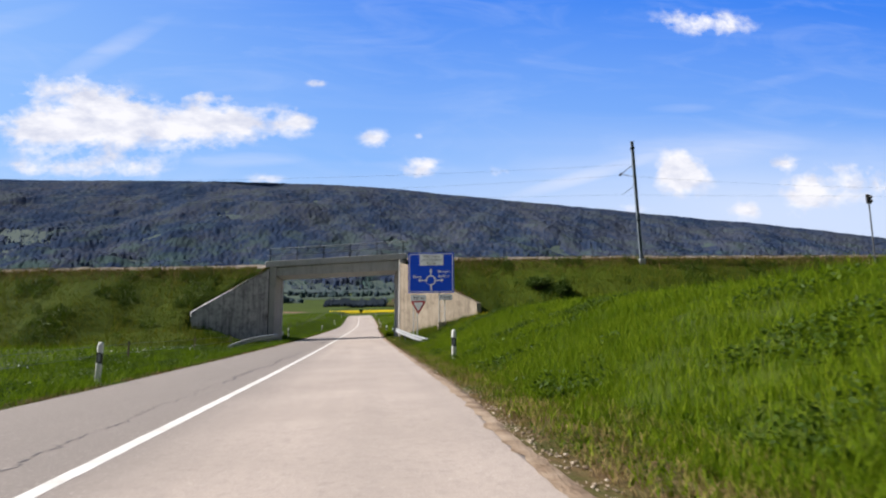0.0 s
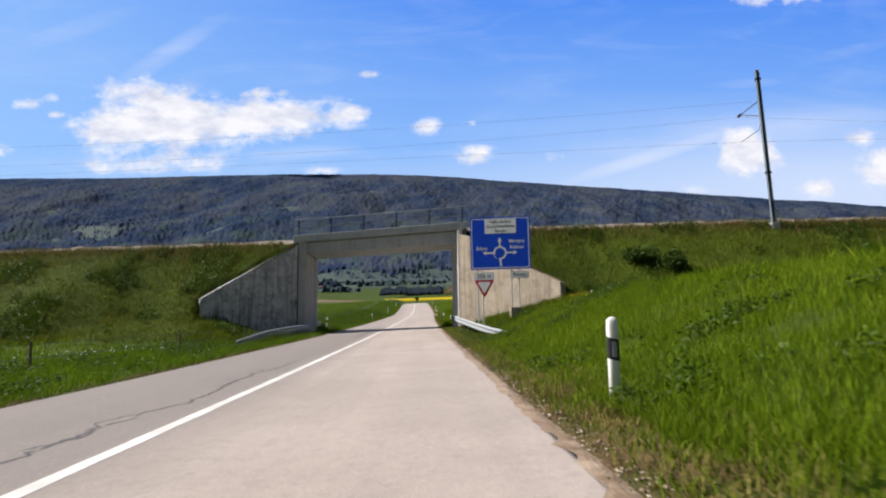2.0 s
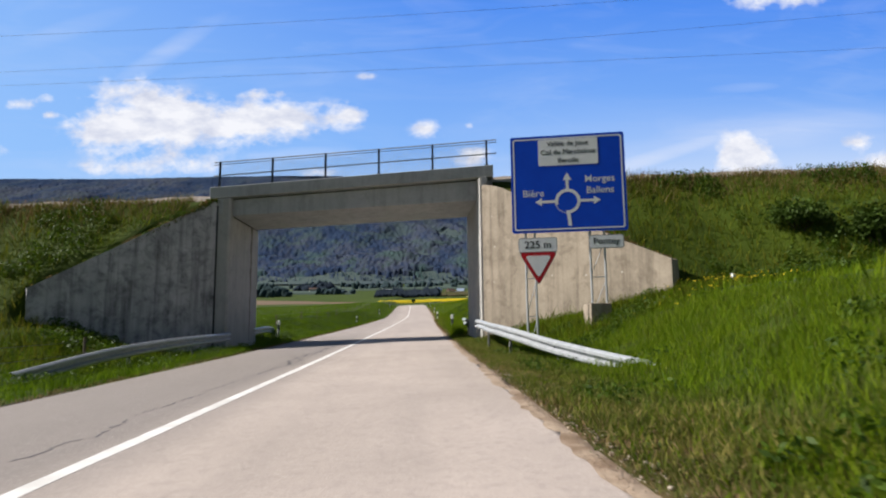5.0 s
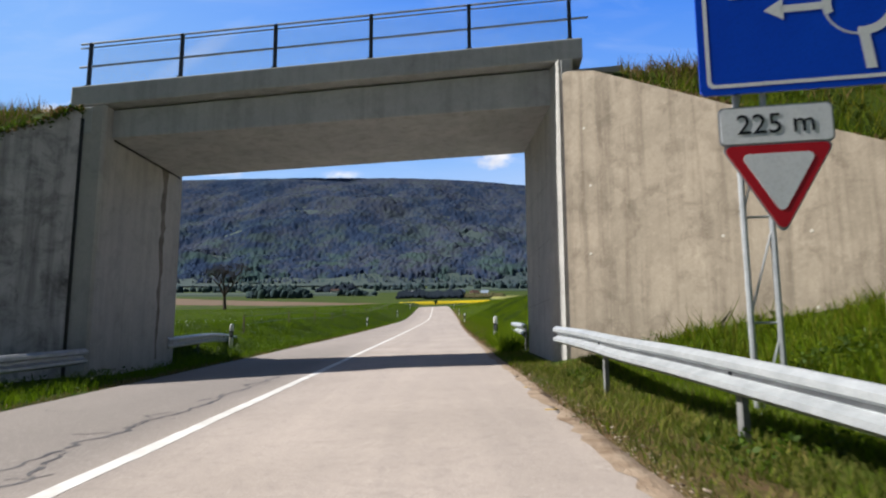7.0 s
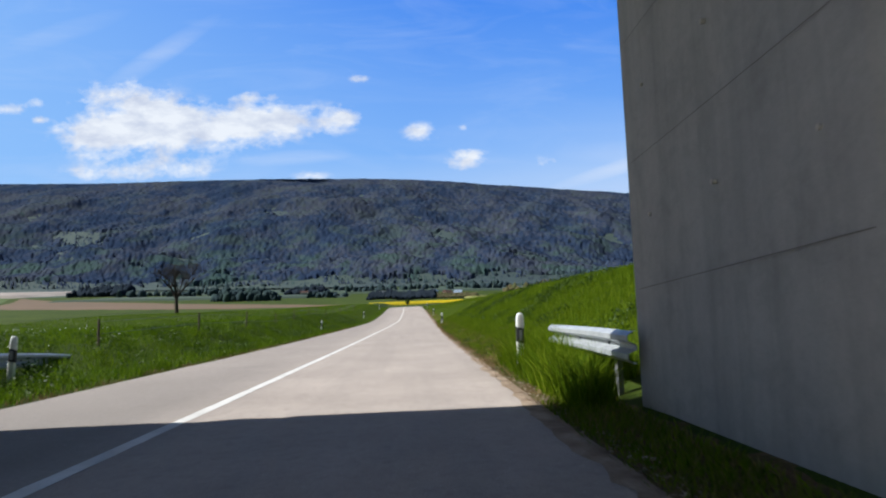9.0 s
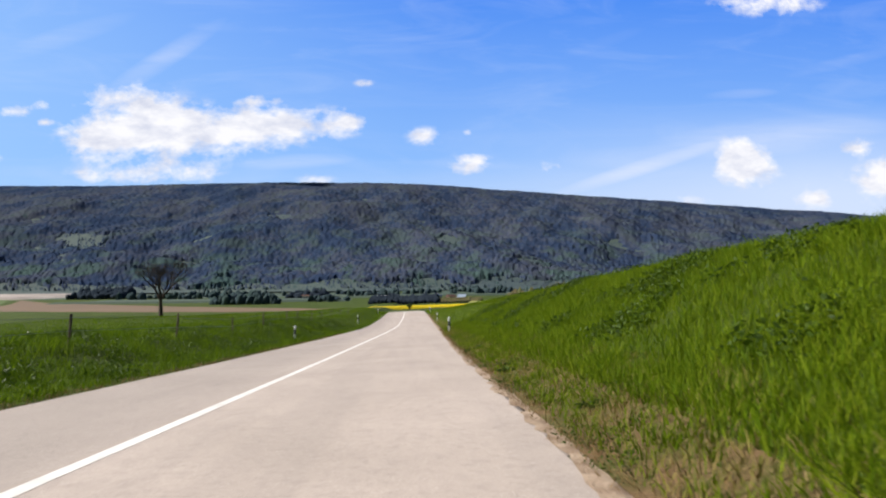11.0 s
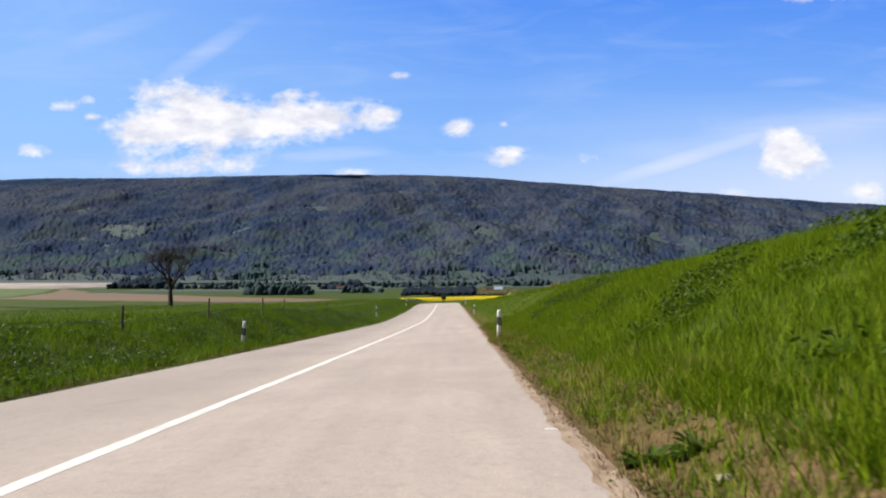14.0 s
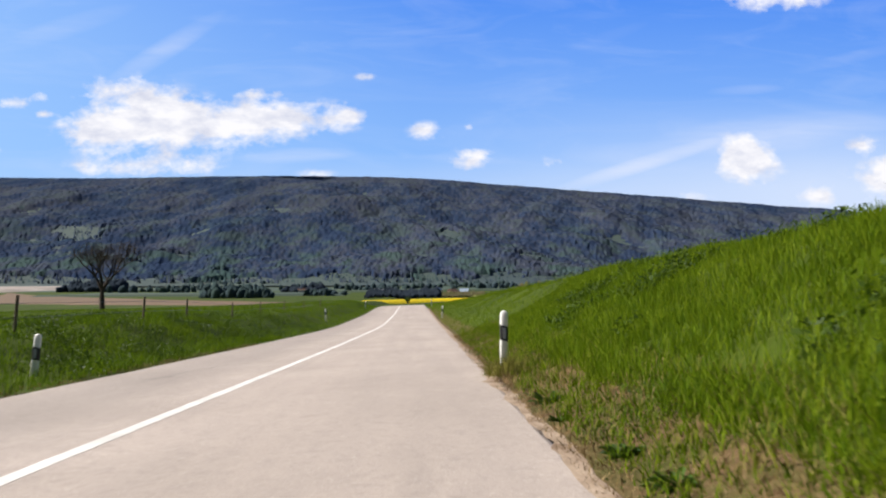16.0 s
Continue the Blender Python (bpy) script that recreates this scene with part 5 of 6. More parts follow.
def wood_patch(name, x0, x1, y0, y1, n, r, h, material, label, seed, loose=False):
    rnd = np.random.RandomState(seed)
    if loose:
        x, y = (x0 + x1) / 2 + (x1 - x0) * 0.26 * rnd.randn(n), (y0 + y1) / 2 + (y1 - y0) * 0.26 * rnd.randn(n)
    else:
        x, y = rnd.uniform(x0, x1, n), rnd.uniform(y0, y1, n)
    return tagged(new(name, crowns(name, np.stack([x, y, ground_z(x, y)], -1), r, h, material, seed)), label, "trees", kind="stuff")


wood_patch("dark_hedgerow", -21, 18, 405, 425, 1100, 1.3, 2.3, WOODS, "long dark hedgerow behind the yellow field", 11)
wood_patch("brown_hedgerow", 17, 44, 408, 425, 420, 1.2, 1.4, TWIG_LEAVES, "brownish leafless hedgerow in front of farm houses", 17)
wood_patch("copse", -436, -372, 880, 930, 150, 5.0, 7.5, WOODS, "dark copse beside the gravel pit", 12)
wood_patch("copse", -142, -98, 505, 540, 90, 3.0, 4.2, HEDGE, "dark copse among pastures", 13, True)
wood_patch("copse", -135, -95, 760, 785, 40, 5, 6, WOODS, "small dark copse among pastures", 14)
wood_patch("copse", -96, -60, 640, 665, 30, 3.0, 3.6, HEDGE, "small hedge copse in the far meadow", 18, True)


def hedge_rows(n_rows, seed):
    """Field hedges at the foot of the mountain: broken rows of trees between meadows."""
    rnd = np.random.RandomState(seed)
    pts = []
    for _ in range(n_rows):
        x, y, length, turn = rnd.uniform(-420, 1000), rnd.uniform(760, 1290), rnd.uniform(50, 240), rnd.normal(0, 0.25)
        k = int(length / 6.5)
        q = np.sort(rnd.rand(k)) * length
        q = q[rnd.rand(k) < 0.85]
        pts.append(np.stack([x + q * math.cos(turn) + 3 * rnd.randn(len(q)), y + q * math.sin(turn) + 4 * rnd.randn(len(q))], -1))
    pts = np.concatenate(pts)
    P = np.stack([pts[:, 0], pts[:, 1], np.maximum(ground_z(pts[:, 0], pts[:, 1]), 0)], -1)
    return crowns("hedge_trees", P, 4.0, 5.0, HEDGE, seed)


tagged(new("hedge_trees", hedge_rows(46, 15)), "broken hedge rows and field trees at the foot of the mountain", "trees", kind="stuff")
wood_patch("hedge_trees", 60, 110, 395, 415, 60, 3.5, 3.5, TWIG_LEAVES, "brown leafless thicket behind the field", 16)


def far_house(x, y, turn, wall, roof_c, label, w=9.0, d=7.0, h=4.0):
    g = gz(x, y)
    t = tagged(empty("farm_house", pose(x, y, g, 0, 0, turn)), label, "house")
    part("wall", box(bmesh.new(), -w / 2, w / 2, -d / 2, d / 2, -1.5, h), wall, t)
    bm = prism(bmesh.new(), [(-d / 2 - 0.5, h - 0.1), (d / 2 + 0.5, h - 0.1), (0, h + 1.9)], -w / 2 - 0.4, w / 2 + 0.4, Matrix.Rotation(radians(90), 4, "Z"))
    part("roof", bm, roof_c, t)
    for xx in (-w / 4, w / 4):
        win = part("window", box(bmesh.new(), xx - 0.5, xx + 0.5, -d / 2 - 0.05, -d / 2 + 0.02, 1.2, 2.5), SIGN_WHITE, t)
        part("pane", box(bmesh.new(), xx - 0.4, xx + 0.4, -d / 2 - 0.07, -d / 2 - 0.05, 1.3, 2.4), BLACK_PLASTIC, win)


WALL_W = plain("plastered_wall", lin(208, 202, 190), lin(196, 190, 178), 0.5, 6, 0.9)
TILES = plain("roof_tiles", lin(92, 70, 60), lin(82, 62, 54), 0.8, 8, 0.9)
ROOF_P = plain("pale_sheet_roof", lin(190, 190, 192), lin(172, 172, 176), 0.8, 8, 0.6)
ROOF_B = plain("blue_sheet_roof", lin(150, 164, 182), lin(138, 152, 172), 0.8, 8, 0.5)
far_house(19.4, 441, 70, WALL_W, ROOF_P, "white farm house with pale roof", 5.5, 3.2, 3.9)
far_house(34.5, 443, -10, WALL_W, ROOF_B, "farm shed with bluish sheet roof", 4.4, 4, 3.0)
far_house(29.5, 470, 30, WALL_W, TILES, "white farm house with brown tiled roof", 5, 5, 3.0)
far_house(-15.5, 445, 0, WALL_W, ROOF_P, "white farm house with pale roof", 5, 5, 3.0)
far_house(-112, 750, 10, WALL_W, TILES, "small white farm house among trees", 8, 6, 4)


# ---------------------------------------------------------------- trees, bushes, grass
BUDS = island("swelling_buds", [lin(70, 64, 52), lin(84, 76, 58), lin(62, 62, 44)], 0.9, 0.4, 0.1, 0.2)


def bare_tree(x, y, height, seed):
    rnd = random.Random(seed)
    g = gz(x, y)
    t = tagged(empty("tree", pose(x, y, g)), "old spreading tree with nearly bare limbs in the meadow", "tree")
    bm = bmesh.new()
    tips = []

    def grow(p, d, length, r, depth):
        n = 3
        for i in range(n):
            k_ = 0.05 if depth == 0 else 0.22
            d = (d + Vector((rnd.uniform(-k_, k_), rnd.uniform(-k_, k_), rnd.uniform(0.0, 0.16)))).normalized()
            q = p + d * length / n
            tube(bm, p, q, r * (1 - 0.25 * i / n), r * (1 - 0.25 * (i + 1) / n), 6 if depth < 2 else 4)
            p = q
        r *= 0.8
        if depth == 6:
            tips.append(p)
            return
        turn0 = rnd.uniform(0, 6.28)
        many = 4 if depth == 0 else 3 if depth < 4 else 2 + (rnd.random() < 0.5)
        for k in range(many):
            a = turn0 + 6.28 * k / many + rnd.uniform(-0.4, 0.4)
            tilt_ = rnd.uniform(0.45, 0.95) if depth == 0 else rnd.uniform(0.35, 0.9)
            side = Vector((math.cos(a), math.sin(a), 0.1))
            nd = (d * math.cos(tilt_) + side * math.sin(tilt_)).normalized()
            grow(p, nd, length * rnd.uniform(0.6, 0.8), max(0.022, r * rnd.uniform(0.6, 0.82)), depth + 1)
        if depth >= 2:
            tips.append(p)

    grow(Vector((0, 0, -0.3)), Vector((0, 0, 1)), height * 0.30, height * 0.036, 0)
    part("trunk", bm, BARK, t, "dark gnarled trunk and limbs")
    r2 = np.random.RandomState(seed)
    c = np.array([p[:] for p in tips])
    c = np.repeat(c, 2, 0) + r2.randn(len(c) * 2, 3) * 0.3
    part_np("crown", leaf_mesh(c, 0.06, r2), BUDS, t)
    return t


def leaf_mesh(c, size, rnd):
    n = len(c)
    a, b = rnd.randn(n, 3), rnd.randn(n, 3)
    a /= np.linalg.norm(a, axis=1, keepdims=True)
    b -= (a * b).sum(1, keepdims=True) * a
    b /= np.linalg.norm(b, axis=1, keepdims=True)
    s = size * (0.5 + rnd.rand(n, 1))
    V = np.stack([c - a * s, c - b * s * 0.5, c + a * s, c + b * s * 0.5], 1)
    F = np.arange(4 * n).reshape(n, 4)
    return V.reshape(-1, 3), F


def part_np(name, vf, material, parent, label=""):
    ob = new(name, mesh_np(name, vf[0], vf[1], material))
    if parent is not None:
        ob.parent = parent
    if label:
        tagged(ob, label)
    return ob


bare_tree(-47.2, 177.0, 12.0, 4)


def bush(x, y, r, h, n, seed, label, material=LEAVES, leaf=0.07):
    rnd = np.random.RandomState(seed)
    g = gz(x, y)
    t = tagged(empty("bush", pose(x, y, g)), label, "bush")
    bm = bmesh.new()
    rr = random.Random(seed)
    heads = []
    for i in range(9):
        a = rr.uniform(0, 6.28)
        q = Vector((r * 0.7 * math.cos(a) * rr.random(), r * 0.7 * math.sin(a) * rr.random(), h * rr.uniform(0.5, 0.95)))
        tube(bm, (0.1 * math.cos(a), 0.1 * math.sin(a), -0.1), q, 0.025, 0.01, 5)
        heads.append(q[:])
    part("stems", bm, BARK, t)
    c = np.array(heads)[rnd.randint(0, 9, n)] + rnd.randn(n, 3) * np.array([r * 0.3, r * 0.3, h * 0.2])
    c[:, 2] = np.abs(c[:, 2])
    part_np("foliage", leaf_mesh(c, leaf, rnd), material, t)


bush(16.2, 36.3, 0.8, 1.2, 2400, 1, "dark green shrub on the railway embankment")
bush(14.7, 37.7, 1.0, 0.8, 1800, 2, "dark green shrub on the railway embankment")
bush(1.9, 243.0, 0.8, 1.4, 700, 6, "dark shrub on the distant roundabout island", LEAVES, 0.14)
bush(28.5, 158.0, 3.6, 2.9, 4200, 4, "brownish thicket at the top of the bank", TWIG_LEAVES, 0.2)
bush(24.6, 156.0, 1.8, 1.5, 1200, 5, "brownish thicket at the top of the bank", TWIG_LEAVES, 0.2)


def blades(name, x, y, height, width, material, label, seed, three=True, bend=0.9, category="grass", lumps=0.35):
    """Grass as one mesh: every blade tapers and bends its own way."""
    rnd = np.random.RandomState(seed)
    n = len(x)
    z = ground_z(x, y) - 0.015
    h = height * (0.45 + 0.8 * rnd.rand(n)) * (1 + lumps * (0.6 * bumps(x, y, 1.1, 0.3) + 0.5 * bumps(x, y, 3.2, 2.3)))
    w = width * (0.6 + 0.8 * rnd.rand(n))
    a, b = rnd.rand(n) * 6.283, rnd.rand(n) * 6.283
    lean_ = bend * (0.15 + 0.85 * rnd.rand(n)) * h
    base = np.stack([x, y, z], -1)
    side = np.stack([np.cos(a), np.sin(a), 0 * a], -1) * w[:, None] / 2
    out = np.stack([np.cos(b), np.sin(b), 0 * b], -1)
    up = np.array([0, 0, 1.0])
    if three:
        mid = base + out * (0.3 * lean_)[:, None] + up * (0.55 * h)[:, None]
        tip = base + out * lean_[:, None] + up * h[:, None]
        V = np.stack([base - side, base + side, mid + side * 0.8, mid - side * 0.8, tip], 1).reshape(-1, 3)
        o = (np.arange(n) * 5)[:, None]
        F = np.concatenate([o + [0, 1, 2], o + [0, 2, 3], o + [3, 2, 4]])
    else:
        tip = base + out * lean_[:, None] + up * h[:, None]
        V = np.stack([base - side, base + side, tip], 1).reshape(-1, 3)
        F = (np.arange(n) * 3)[:, None] + np.array([0, 1, 2])
    return tagged(new(name, mesh_np(name, V, F, material)), label, category, kind="stuff")


def sow(n, y0, y1, s0, s1, seed, clump=0.0, power=1.0):
    rnd = np.random.RandomState(seed)
    y = rnd.uniform(y0, y1, n)
    s = s0 + (s1 - s0) * rnd.rand(n) ** power
    if clump:
        c = bumps(line_x(y) + s, y, 0.45, seed) + 0.7 * bumps(line_x(y) + s, y, 1.4, seed + 1.0)
        keep = rnd.rand(n) < np.clip(0.55 + clump * c, 0.08, 1)
        y, s = y[keep], s[keep]
    return line_x(y) + s, y


def clear_of_walls(x, y):
    """Leaves out the abutments and the ground under the deck."""
    bad = (y > 40.6) & (y < 46.2) & ((x < -5.3) | (x > 3.8)) & (x > -7.2) & (x < 5.6)
    dr = 41.0 - 0.9 * (x - 4.39)
    bad |= (x > 4.3) & (x < 9.8) & (y > dr - 0.02) & (y < dr + 0.95)
    dl = 42.0 + 0.69 * (x + 6.05)
    bad |= (x < -5.9) & (x > -11.1) & (y > dl - 0.02) & (y < dl + 0.85)
    return ~bad


def lay(name, xy, height, width, material, label, seed, **kw):
    x, y = xy
    k = clear_of_walls(x, y)
    return blades(name, x[k], y[k], height, width, material, label, seed, **kw)


def both(*parts_):
    return np.concatenate([p[0] for p in parts_]), np.concatenate([p[1] for p in parts_])


STRAW = island("dry_straw", [lin(146, 122, 84), lin(114, 92, 60), lin(168, 146, 106), lin(94, 78, 48)], 0.85, 0.5, 0.1, 0.15)
lay("bank_grass", both(sow(190000, -8, 21, 4.4, 9.4, 21, 0.6), sow(95000, 21, 41, 5.3, 9.4, 121, 0.6), sow(340000, 45, 92, 4.55, 9.0, 22, 0.5), sow(70000, 92, 175, 3.9, 9.5, 23, 0.4)), 0.20, 0.009, GRASS,
    "lush green spring grass on the roadside bank", 31, bend=0.7)
lay("verge_grass", both(sow(20000, -8, 16, 3.78, 4.9, 24, 0.6, 0.8), sow(24000, 16, 41, 3.78, 5.1, 124, 0.6, 0.7), sow(22000, 45, 95, 3.85, 5.15, 25, 0.9, 0.7), sow(5000, 41, 45, 3.72, 4.7, 26, 0.4)), 0.13, 0.011, GRASS_DRY,
    "short dry yellowish grass on the verge", 32)
OLIVE = island("olive_verge_grass", [lin(74, 90, 28), lin(100, 110, 44), lin(124, 120, 66), lin(64, 80, 22)], 0.75, 0.5, 0.08, 0.3)
lay("verge_grass", both(sow(40000, 19, 41, 3.75, 5.6, 127, 0.7, 0.9), sow(30000, 20, 41, 5.2, 9.4, 128, 0.7)), 0.15, 0.01, OLIVE, "thin olive grass round the guardrail and sign", 129)
lay("verge_grass", both(sow(25000, -8, 20, 3.8, 5.2, 27, 0.6, 0.7), sow(8000, 20, 41, 3.8, 5.4, 227, 0.8, 0.8), sow(52000, 45, 95, 3.85, 5.0, 28, 0.9, 0.8), sow(6000, 41, 45.5, 3.72, 4.7, 29, 0.4)), 0.14, 0.012, GRASS,
    "short green grass on the verge", 33)
lay("bank_grass", sow(15000, 44.9, 50.5, 3.95, 5.0, 71, 0.3), 0.5, 0.014, GRASS, "tall grass under the short guardrail", 72)
lay("verge_straw", both(sow(16000, 16, 41, 3.7, 4.7, 91, 0.8), sow(22000, 45, 95, 3.7, 4.7, 92, 0.8), sow(12000, -8, 16, 3.7, 4.45, 93, 0.8)), 0.10, 0.009, STRAW, "matted dead grass and straw on the verge", 94, bend=1.5)
lay("verge_grass", both((4.07 + 0.16 * np.random.RandomState(95).randn(900), 81.0 + 0.25 * np.random.RandomState(96).randn(900))), 0.24, 0.009, GRASS_DRY, "dry tuft round the foot of a marker post", 97)
lay("edge_grass", both(sow(22000, -8, 95, -3.75, -3.2, 38, 0.7), sow(24000, -8, 95, 3.64, 3.95, 39, 0.9)), 0.09, 0.009, STRAW, "dry straw and dead grass along the asphalt edge", 40, bend=1.6)
lay("meadow_grass", both(sow(110000, -6, 41.6, -9.5, -3.4, 34, 0.5), sow(140000, 41.6, 100, -9.5, -3.4, 35, 0.5), sow(50000, 100, 175, -9, -3.3, 36, 0.4)), 0.22, 0.013, LUSH,
    "green grass beside the road", 37, lumps=0.8)
xe = np.random.RandomState(41).uniform(-45, 48, 90000)
ye = crest_edge(xe) - np.random.RandomState(42).rand(90000) ** 0.9 * 9.5 + 0.5
ke = (xe < -6.5) | (xe > 5.4)
lay("embankment_grass", (xe[ke], ye[ke]), 0.34, 0.03, GRASS_EMB, "rough mixed grass covering the railway embankment", 43, three=False, lumps=0.9)
xm = np.random.RandomState(44).uniform(-60, -9, 110000)
ym = np.random.RandomState(45).rand(110000) ** 1.2 * 190 - 5
km = (ym < near_edge(xm) - 8) | (ym > near_edge(xm) + 9)
lay("meadow_grass", (xm[km], ym[km]), 0.30, 0.05, LUSH, "wide green pasture grass", 46, three=False)
xr = np.random.RandomState(47).uniform(8.6, 24, 70000)
yr = np.random.RandomState(48).uniform(-8, 160, 70000)
kr = (yr < near_edge(xr) - 5) | (yr > near_edge(xr) + 8)
lay("bank_grass", (xr[kr], yr[kr]), 0.33, 0.035, GRASS, "green grass on top of the roadside bank", 49, three=False)


# reddish dry grass along the crest of the embankment
xd = np.random.RandomState(51).uniform(-45, 48, 22000)
yd = crest_edge(xd) - np.abs(np.random.RandomState(52).randn(22000)) * 0.75 + 0.35
kd = (xd < -6.5) | (xd > 5.4)
CREST = island("crest_grass", [lin(118, 92, 64), lin(104, 96, 50), lin(136, 112, 80), lin(98, 86, 50)], 0.8, 0.3, 0.1, 0.3)
lay("crest_grass", (xd[kd], yd[kd]), 0.36, 0.03, CREST, "reddish dry grass along the embankment crest", 53, three=False)


def herbs(name, xy, height, size, material, label, seed, per=6):
    """Low broad-leaved growth in clumps."""
    x, y = xy
    rnd = np.random.RandomState(seed)
    c = np.stack([x, y, ground_z(x, y)], -1)
    c = np.repeat(c, per, 0)
    c = c + rnd.randn(len(c), 3) * np.array([0.07, 0.07, 0.0]) + np.array([0, 0, 1]) * (height * rnd.rand(len(c), 1))
    k = clear_of_walls(c[:, 0], c[:, 1])
    V, F = leaf_mesh(c[k], size, rnd)
    return tagged(new(name, mesh_np(name, V, F, material)), label, "weeds", kind="stuff")


HERB = island("broad_herbs", [lin(56, 79, 11), lin(80, 103, 18), lin(64, 88, 12), lin(46, 66, 10)], 0.6, 0.5, 0.25, 0.35)
def tufted(n, y0, y1, s0, s1, seed, lo):
    x, y = sow(n, y0, y1, s0, s1, seed)
    k = bumps(x, y, 0.9, seed * 0.37) + 0.6 * bumps(x, y, 2.6, seed * 0.11) > lo
    return x[k], y[k]


herbs("bank_herbs", both(tufted(26000, -8, 41, 4.4, 9.2, 61, 0.45), tufted(26000, 45, 92, 5.2, 9.4, 62, 0.42)), 0.26, 0.03, HERB, "dark broad-leaved weeds among the bank grass", 63)
xw = np.random.RandomState(73).uniform(-45, 48, 60000)
yw = crest_edge(xw) - np.random.RandomState(74).rand(60000) * 8.5
kw = ((xw < -6.5) | (xw > 11)) & (bumps(xw, yw, 1.6, 0.9) + 0.7 * bumps(xw, yw, 4.5, 0.2) > 0.25)
herbs("embankment_herbs", (xw[kw], yw[kw]), 0.38, 0.05, HERB, "dark clumps of weeds on the railway embankment", 75)
herbs("verge_herbs", both(tufted(14000, -8, 41, 3.75, 5.1, 64, 0.1), tufted(9000, 45, 92, 3.75, 4.8, 65, 0.1)), 0.06, 0.013, HERB, "low weeds creeping over the verge", 66)
herbs("meadow_herbs", both(tufted(14000, -6, 41, -9.0, -3.6, 67, 0.2), tufted(20000, 46, 110, -9.0, -3.6, 68, 0.15)), 0.3, 0.03, HERB, "dark broad-leaved weeds in the roadside meadow", 69)


def wall_top_weeds(p0, p1, profile, n, seed, material):
    """Ragged growth hanging over the top of a wing wall."""
    rnd = np.random.RandomState(seed)
    t = rnd.rand(n)
    z = np.interp(t, [q[0] for q in profile], [q[1] for q in profile])
    clump = np.clip(0.5 + bumps(t * 9, t * 4, 0.7, seed), 0.1, 1.2)
    c = np.stack([p0[0] + (p1[0] - p0[0]) * t, p0[1] + (p1[1] - p0[1]) * t, z], -1)
    c += np.stack([0.1 * rnd.randn(n), 0.15 * np.abs(rnd.randn(n)), 0.01 + 0.16 * clump * rnd.rand(n) - 0.04], -1)
    V, F = leaf_mesh(c, 0.045, rnd)
    tagged(new("wall_top_weeds", mesh_np("wall_top_weeds", V, F, material)), "dry weeds and moss along the wing wall top", "weeds", kind="stuff")


wall_top_weeds((-6.2, 42.1), (-11.0, 38.8), [(0, 5.36), (0.03, 5.36), (0.5, 3.55), (1, 1.69)], 2600, 81, HERB)
wall_top_weeds((-6.2, 42.1), (-11.0, 38.8), [(0, 5.36), (0.03, 5.36), (0.5, 3.55), (1, 1.69)], 1600, 82, CREST)
wall_top_weeds((5.0, 40.7), (9.7, 36.5), [(0, 5.55), (0.4, 4.25), (0.78, 2.95), (1, 2.25)], 2200, 83, CREST)


def flowers(name, xy, height, size, material, label, seed):
    x, y = xy
    rnd = np.random.RandomState(seed)
    c = np.stack([x, y, ground_z(x, y) + height * (0.6 + 0.6 * rnd.rand(len(x)))], -1)
    V, F = leaf_mesh(np.repeat(c, 3, 0) + 0.4 * size * rnd.randn(3 * len(c), 3), size, rnd)
    return tagged(new(name, mesh_np(name, V, F, material)), label, "flowers", kind="stuff")


def patch(cx, cy, rx, ry, n, seed):
    rnd = np.random.RandomState(seed)
    return cx + rx * rnd.randn(n), cy + ry * rnd.randn(n)


flowers("white_flowers", both(patch(-8.3, 21, 0.9, 3.0, 45, 1), patch(-12, 60, 2.0, 4.0, 120, 2), patch(-9.8, 14, 1.2, 3, 25, 3)), 0.36, 0.022, PETALS, "patch of white meadow flowers", 4)
flowers("dandelions", both(patch(9.8, 33.5, 0.8, 1.0, 90, 5), patch(8.4, 31.5, 0.7, 0.8, 30, 6)), 0.27, 0.02, DANDELION, "scattered yellow dandelions in the bank grass", 8)


def dock_plant(x, y, r, seed):
    rnd = np.random.RandomState(seed)
    n = 46
    a = rnd.rand(n) * 6.283
    el_ = rnd.uniform(0.1, 0.75, n)
    L = r * (0.35 + 0.65 * rnd.rand(n))
    g = gz(x, y)
    V, F = [], []
    for i in range(n):
        d = Vector((math.cos(a[i]) * math.cos(el_[i]), math.sin(a[i]) * math.cos(el_[i]), math.sin(el_[i])))
        s = Vector((-math.sin(a[i]), math.cos(a[i]), 0)) * L[i] * 0.13
        o = len(V)
        m1, m2, tip = d * L[i] * 0.35, d * L[i] * 0.75 - Vector((0, 0, 0.05 * L[i])), d * L[i] - Vector((0, 0, 0.2 * L[i]))
        V += [(0, 0, 0), m1 + s, m2 + s * 0.8, tip, m2 - s * 0.8, m1 - s, m1 - Vector((0, 0, 0.02)), m2 - Vector((0, 0, 0.02))]
        F += [(o, o + 1, o + 6), (o, o + 6, o + 5), (o + 1, o + 2, o + 7), (o + 1, o + 7, o + 6), (o + 5, o + 6, o + 7), (o + 5, o + 7, o + 4), (o + 2, o + 3, o + 7), (o + 7, o + 3, o + 4)]
    ob = tagged(new("dock_plant", mesh_np("dock_plant", np.array([v[:] if isinstance(v, Vector) else v for v in V]), F, DOCK)), "broad-leaved weed growing on the road verge", "plant", "verge weeds")
    ob.matrix_basis = pose(x, y, g)


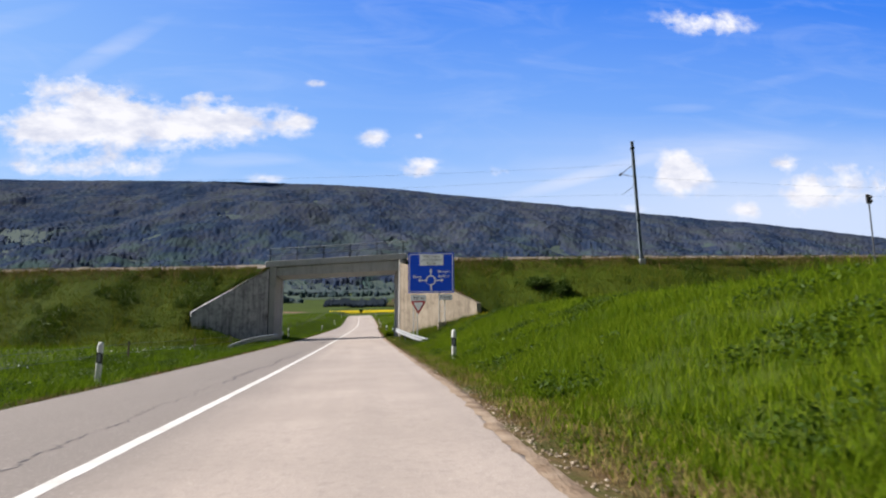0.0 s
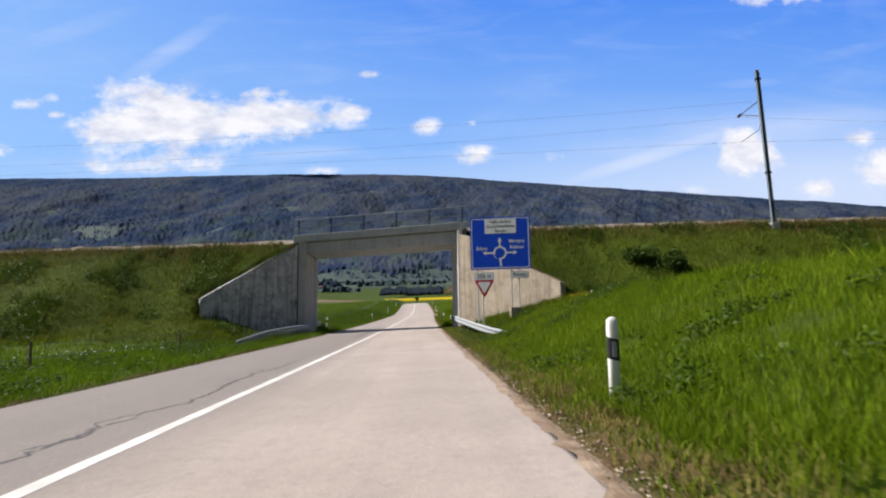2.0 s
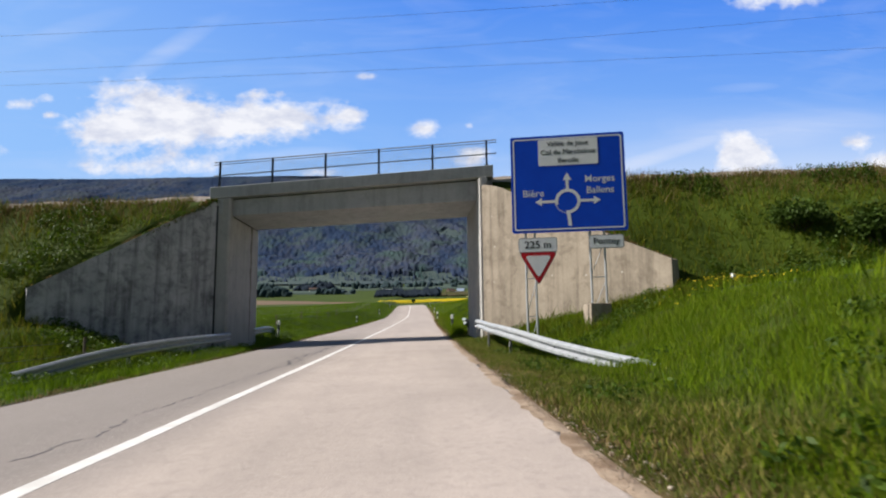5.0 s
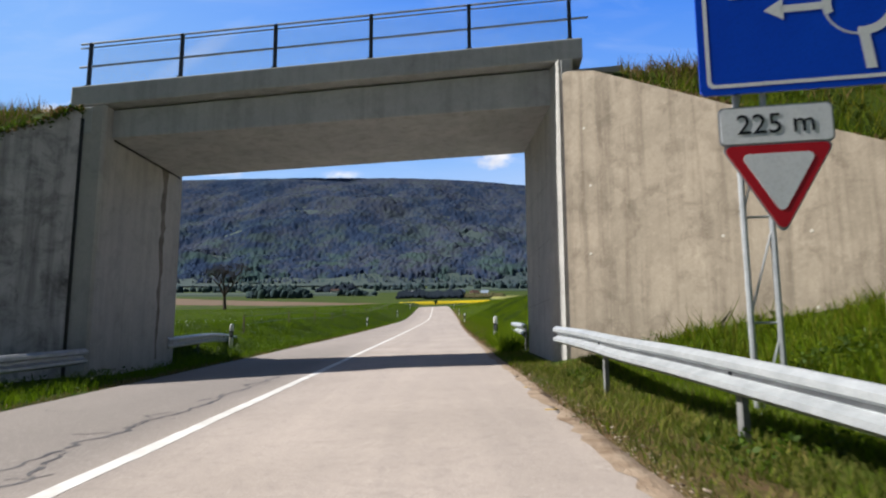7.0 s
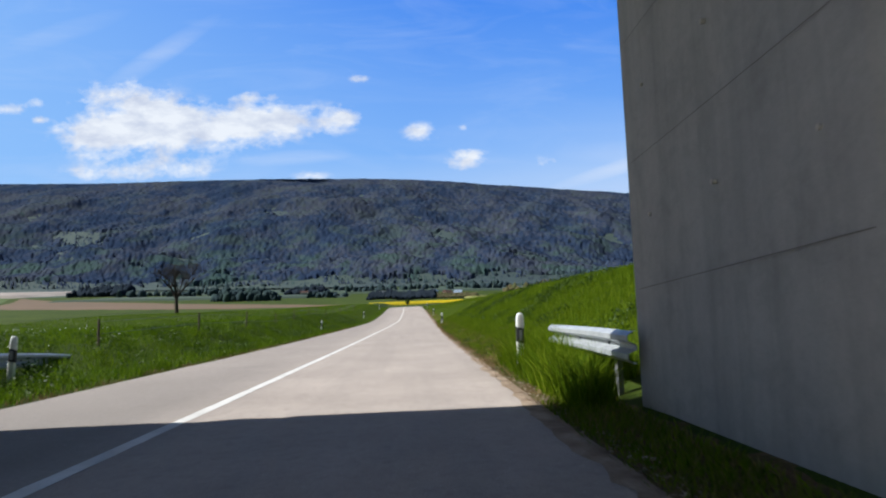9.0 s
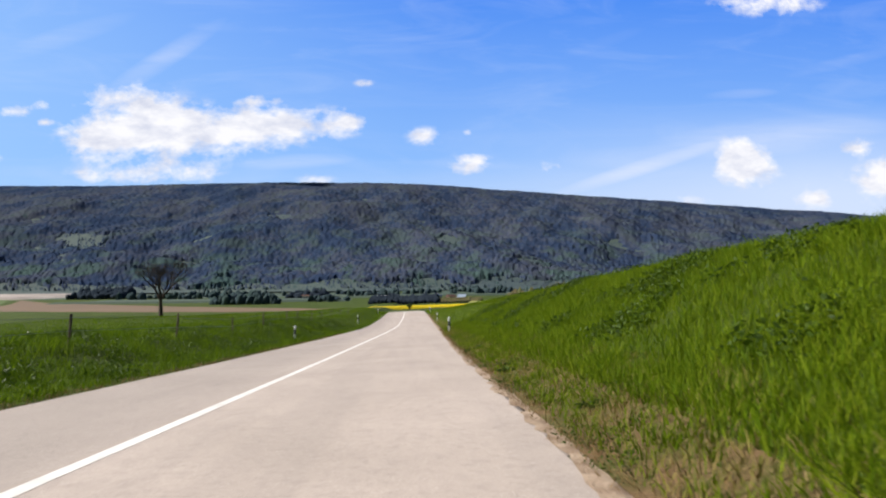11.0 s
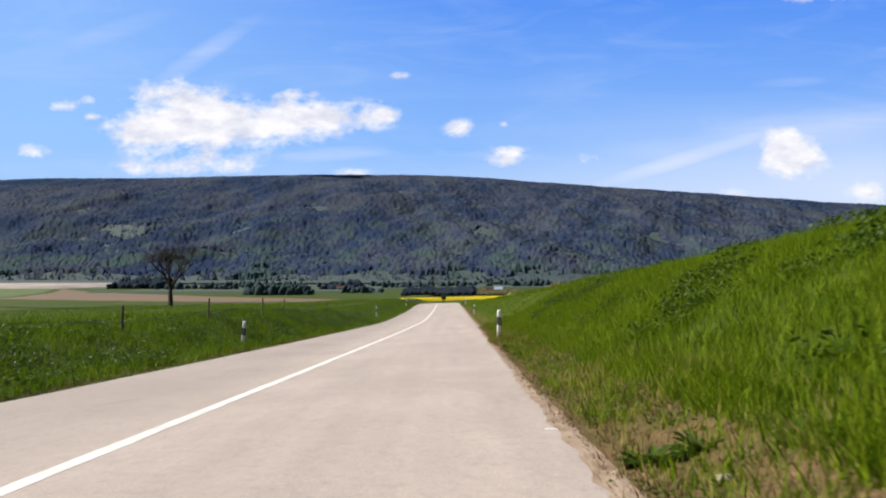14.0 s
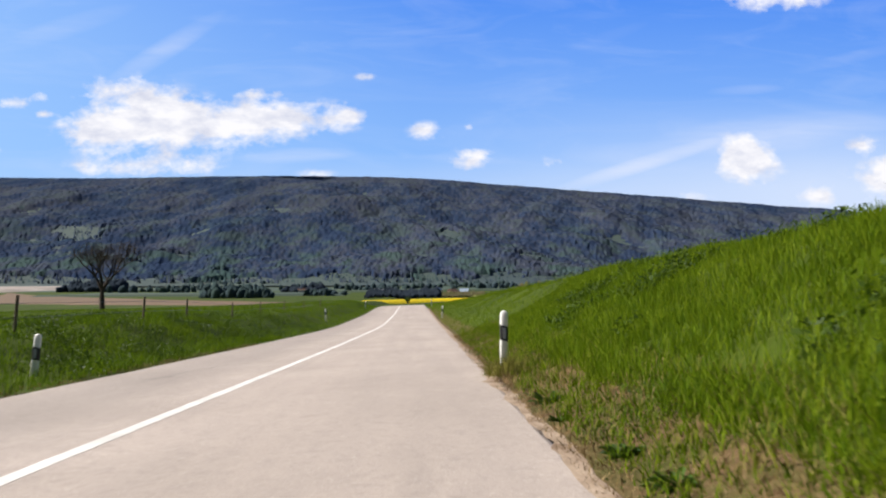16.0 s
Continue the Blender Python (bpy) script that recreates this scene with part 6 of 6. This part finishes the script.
for i, (x, y, r) in enumerate([(4.06, 78.0, 0.42), (4.02, 75.6, 0.34), (4.05, 74.85, 0.34), (3.95, 77.0, 0.24), (3.78, 66.5, 0.44), (4.1, 66.5, 0.4), (3.86, 60.45, 0.36), (3.74, 59.35, 0.4), (3.96, 62.4, 0.3), (3.84, 54.6, 0.34), (4.5, 30.6, 0.2), (4.3, 19.0, 0.2), (4.6, 12.5, 0.24), (4.2, 26.5, 0.18)]):
    dock_plant(x, y, 0.62 * r, i)


def stone(x, y, r, seed):
    rnd = np.random.RandomState(seed)
    V = GLOBE_V * r * (0.75 + 0.5 * rnd.rand(len(GLOBE_V), 1)) * np.array([1.2, 0.9, 0.7])
    ob = tagged(new("stone", mesh_np("stone", V, GLOBE_F, PALE_STONE)), "pale rounded field stone lying on the grassy verge", "stone", "verge stones")
    ob.matrix_basis = pose(x, y, gz(x, y) + 0.35 * r, 0, 0, 50 * seed)


PALE_STONE = plain("pale_stone", lin(168, 160, 146), lin(146, 138, 124), 9, 60, 0.9, 0, 0.5, 0.01)
for i, (x, y, r) in enumerate([(4.0, 65.92, 0.045), (3.53, 66.38, 0.04), (3.79, 11.53, 0.04), (3.72, 10.33, 0.03)]):
    stone(x, y, r, i)


def grit():
    rnd = np.random.RandomState(9)
    n = 8000
    y = rnd.uniform(-8, 95, n)
    s = ROAD_R - 0.01 + 0.34 * rnd.rand(n) ** 1.5 + edge_shift(y)
    x = line_x(y) + s
    r = 0.008 + 0.016 * rnd.rand(n) ** 2
    V = GLOBE_V[None] * (r[:, None, None] * (0.7 + 0.6 * rnd.rand(n, len(GLOBE_V), 1))) * np.array([1, 1, 0.6])
    V = V + np.stack([x, y, np.maximum(road_z(x, y) - 0.01, ground_z(x, y))], -1)[:, None]
    F = GLOBE_F[None] + (np.arange(n) * len(GLOBE_V))[:, None, None]
    return mesh_np("roadside_grit", V.reshape(-1, 3), F.reshape(-1, 3), STONES)


tagged(new("roadside_grit", grit()), "loose grit and small stones along the asphalt edge", "gravel", kind="stuff")
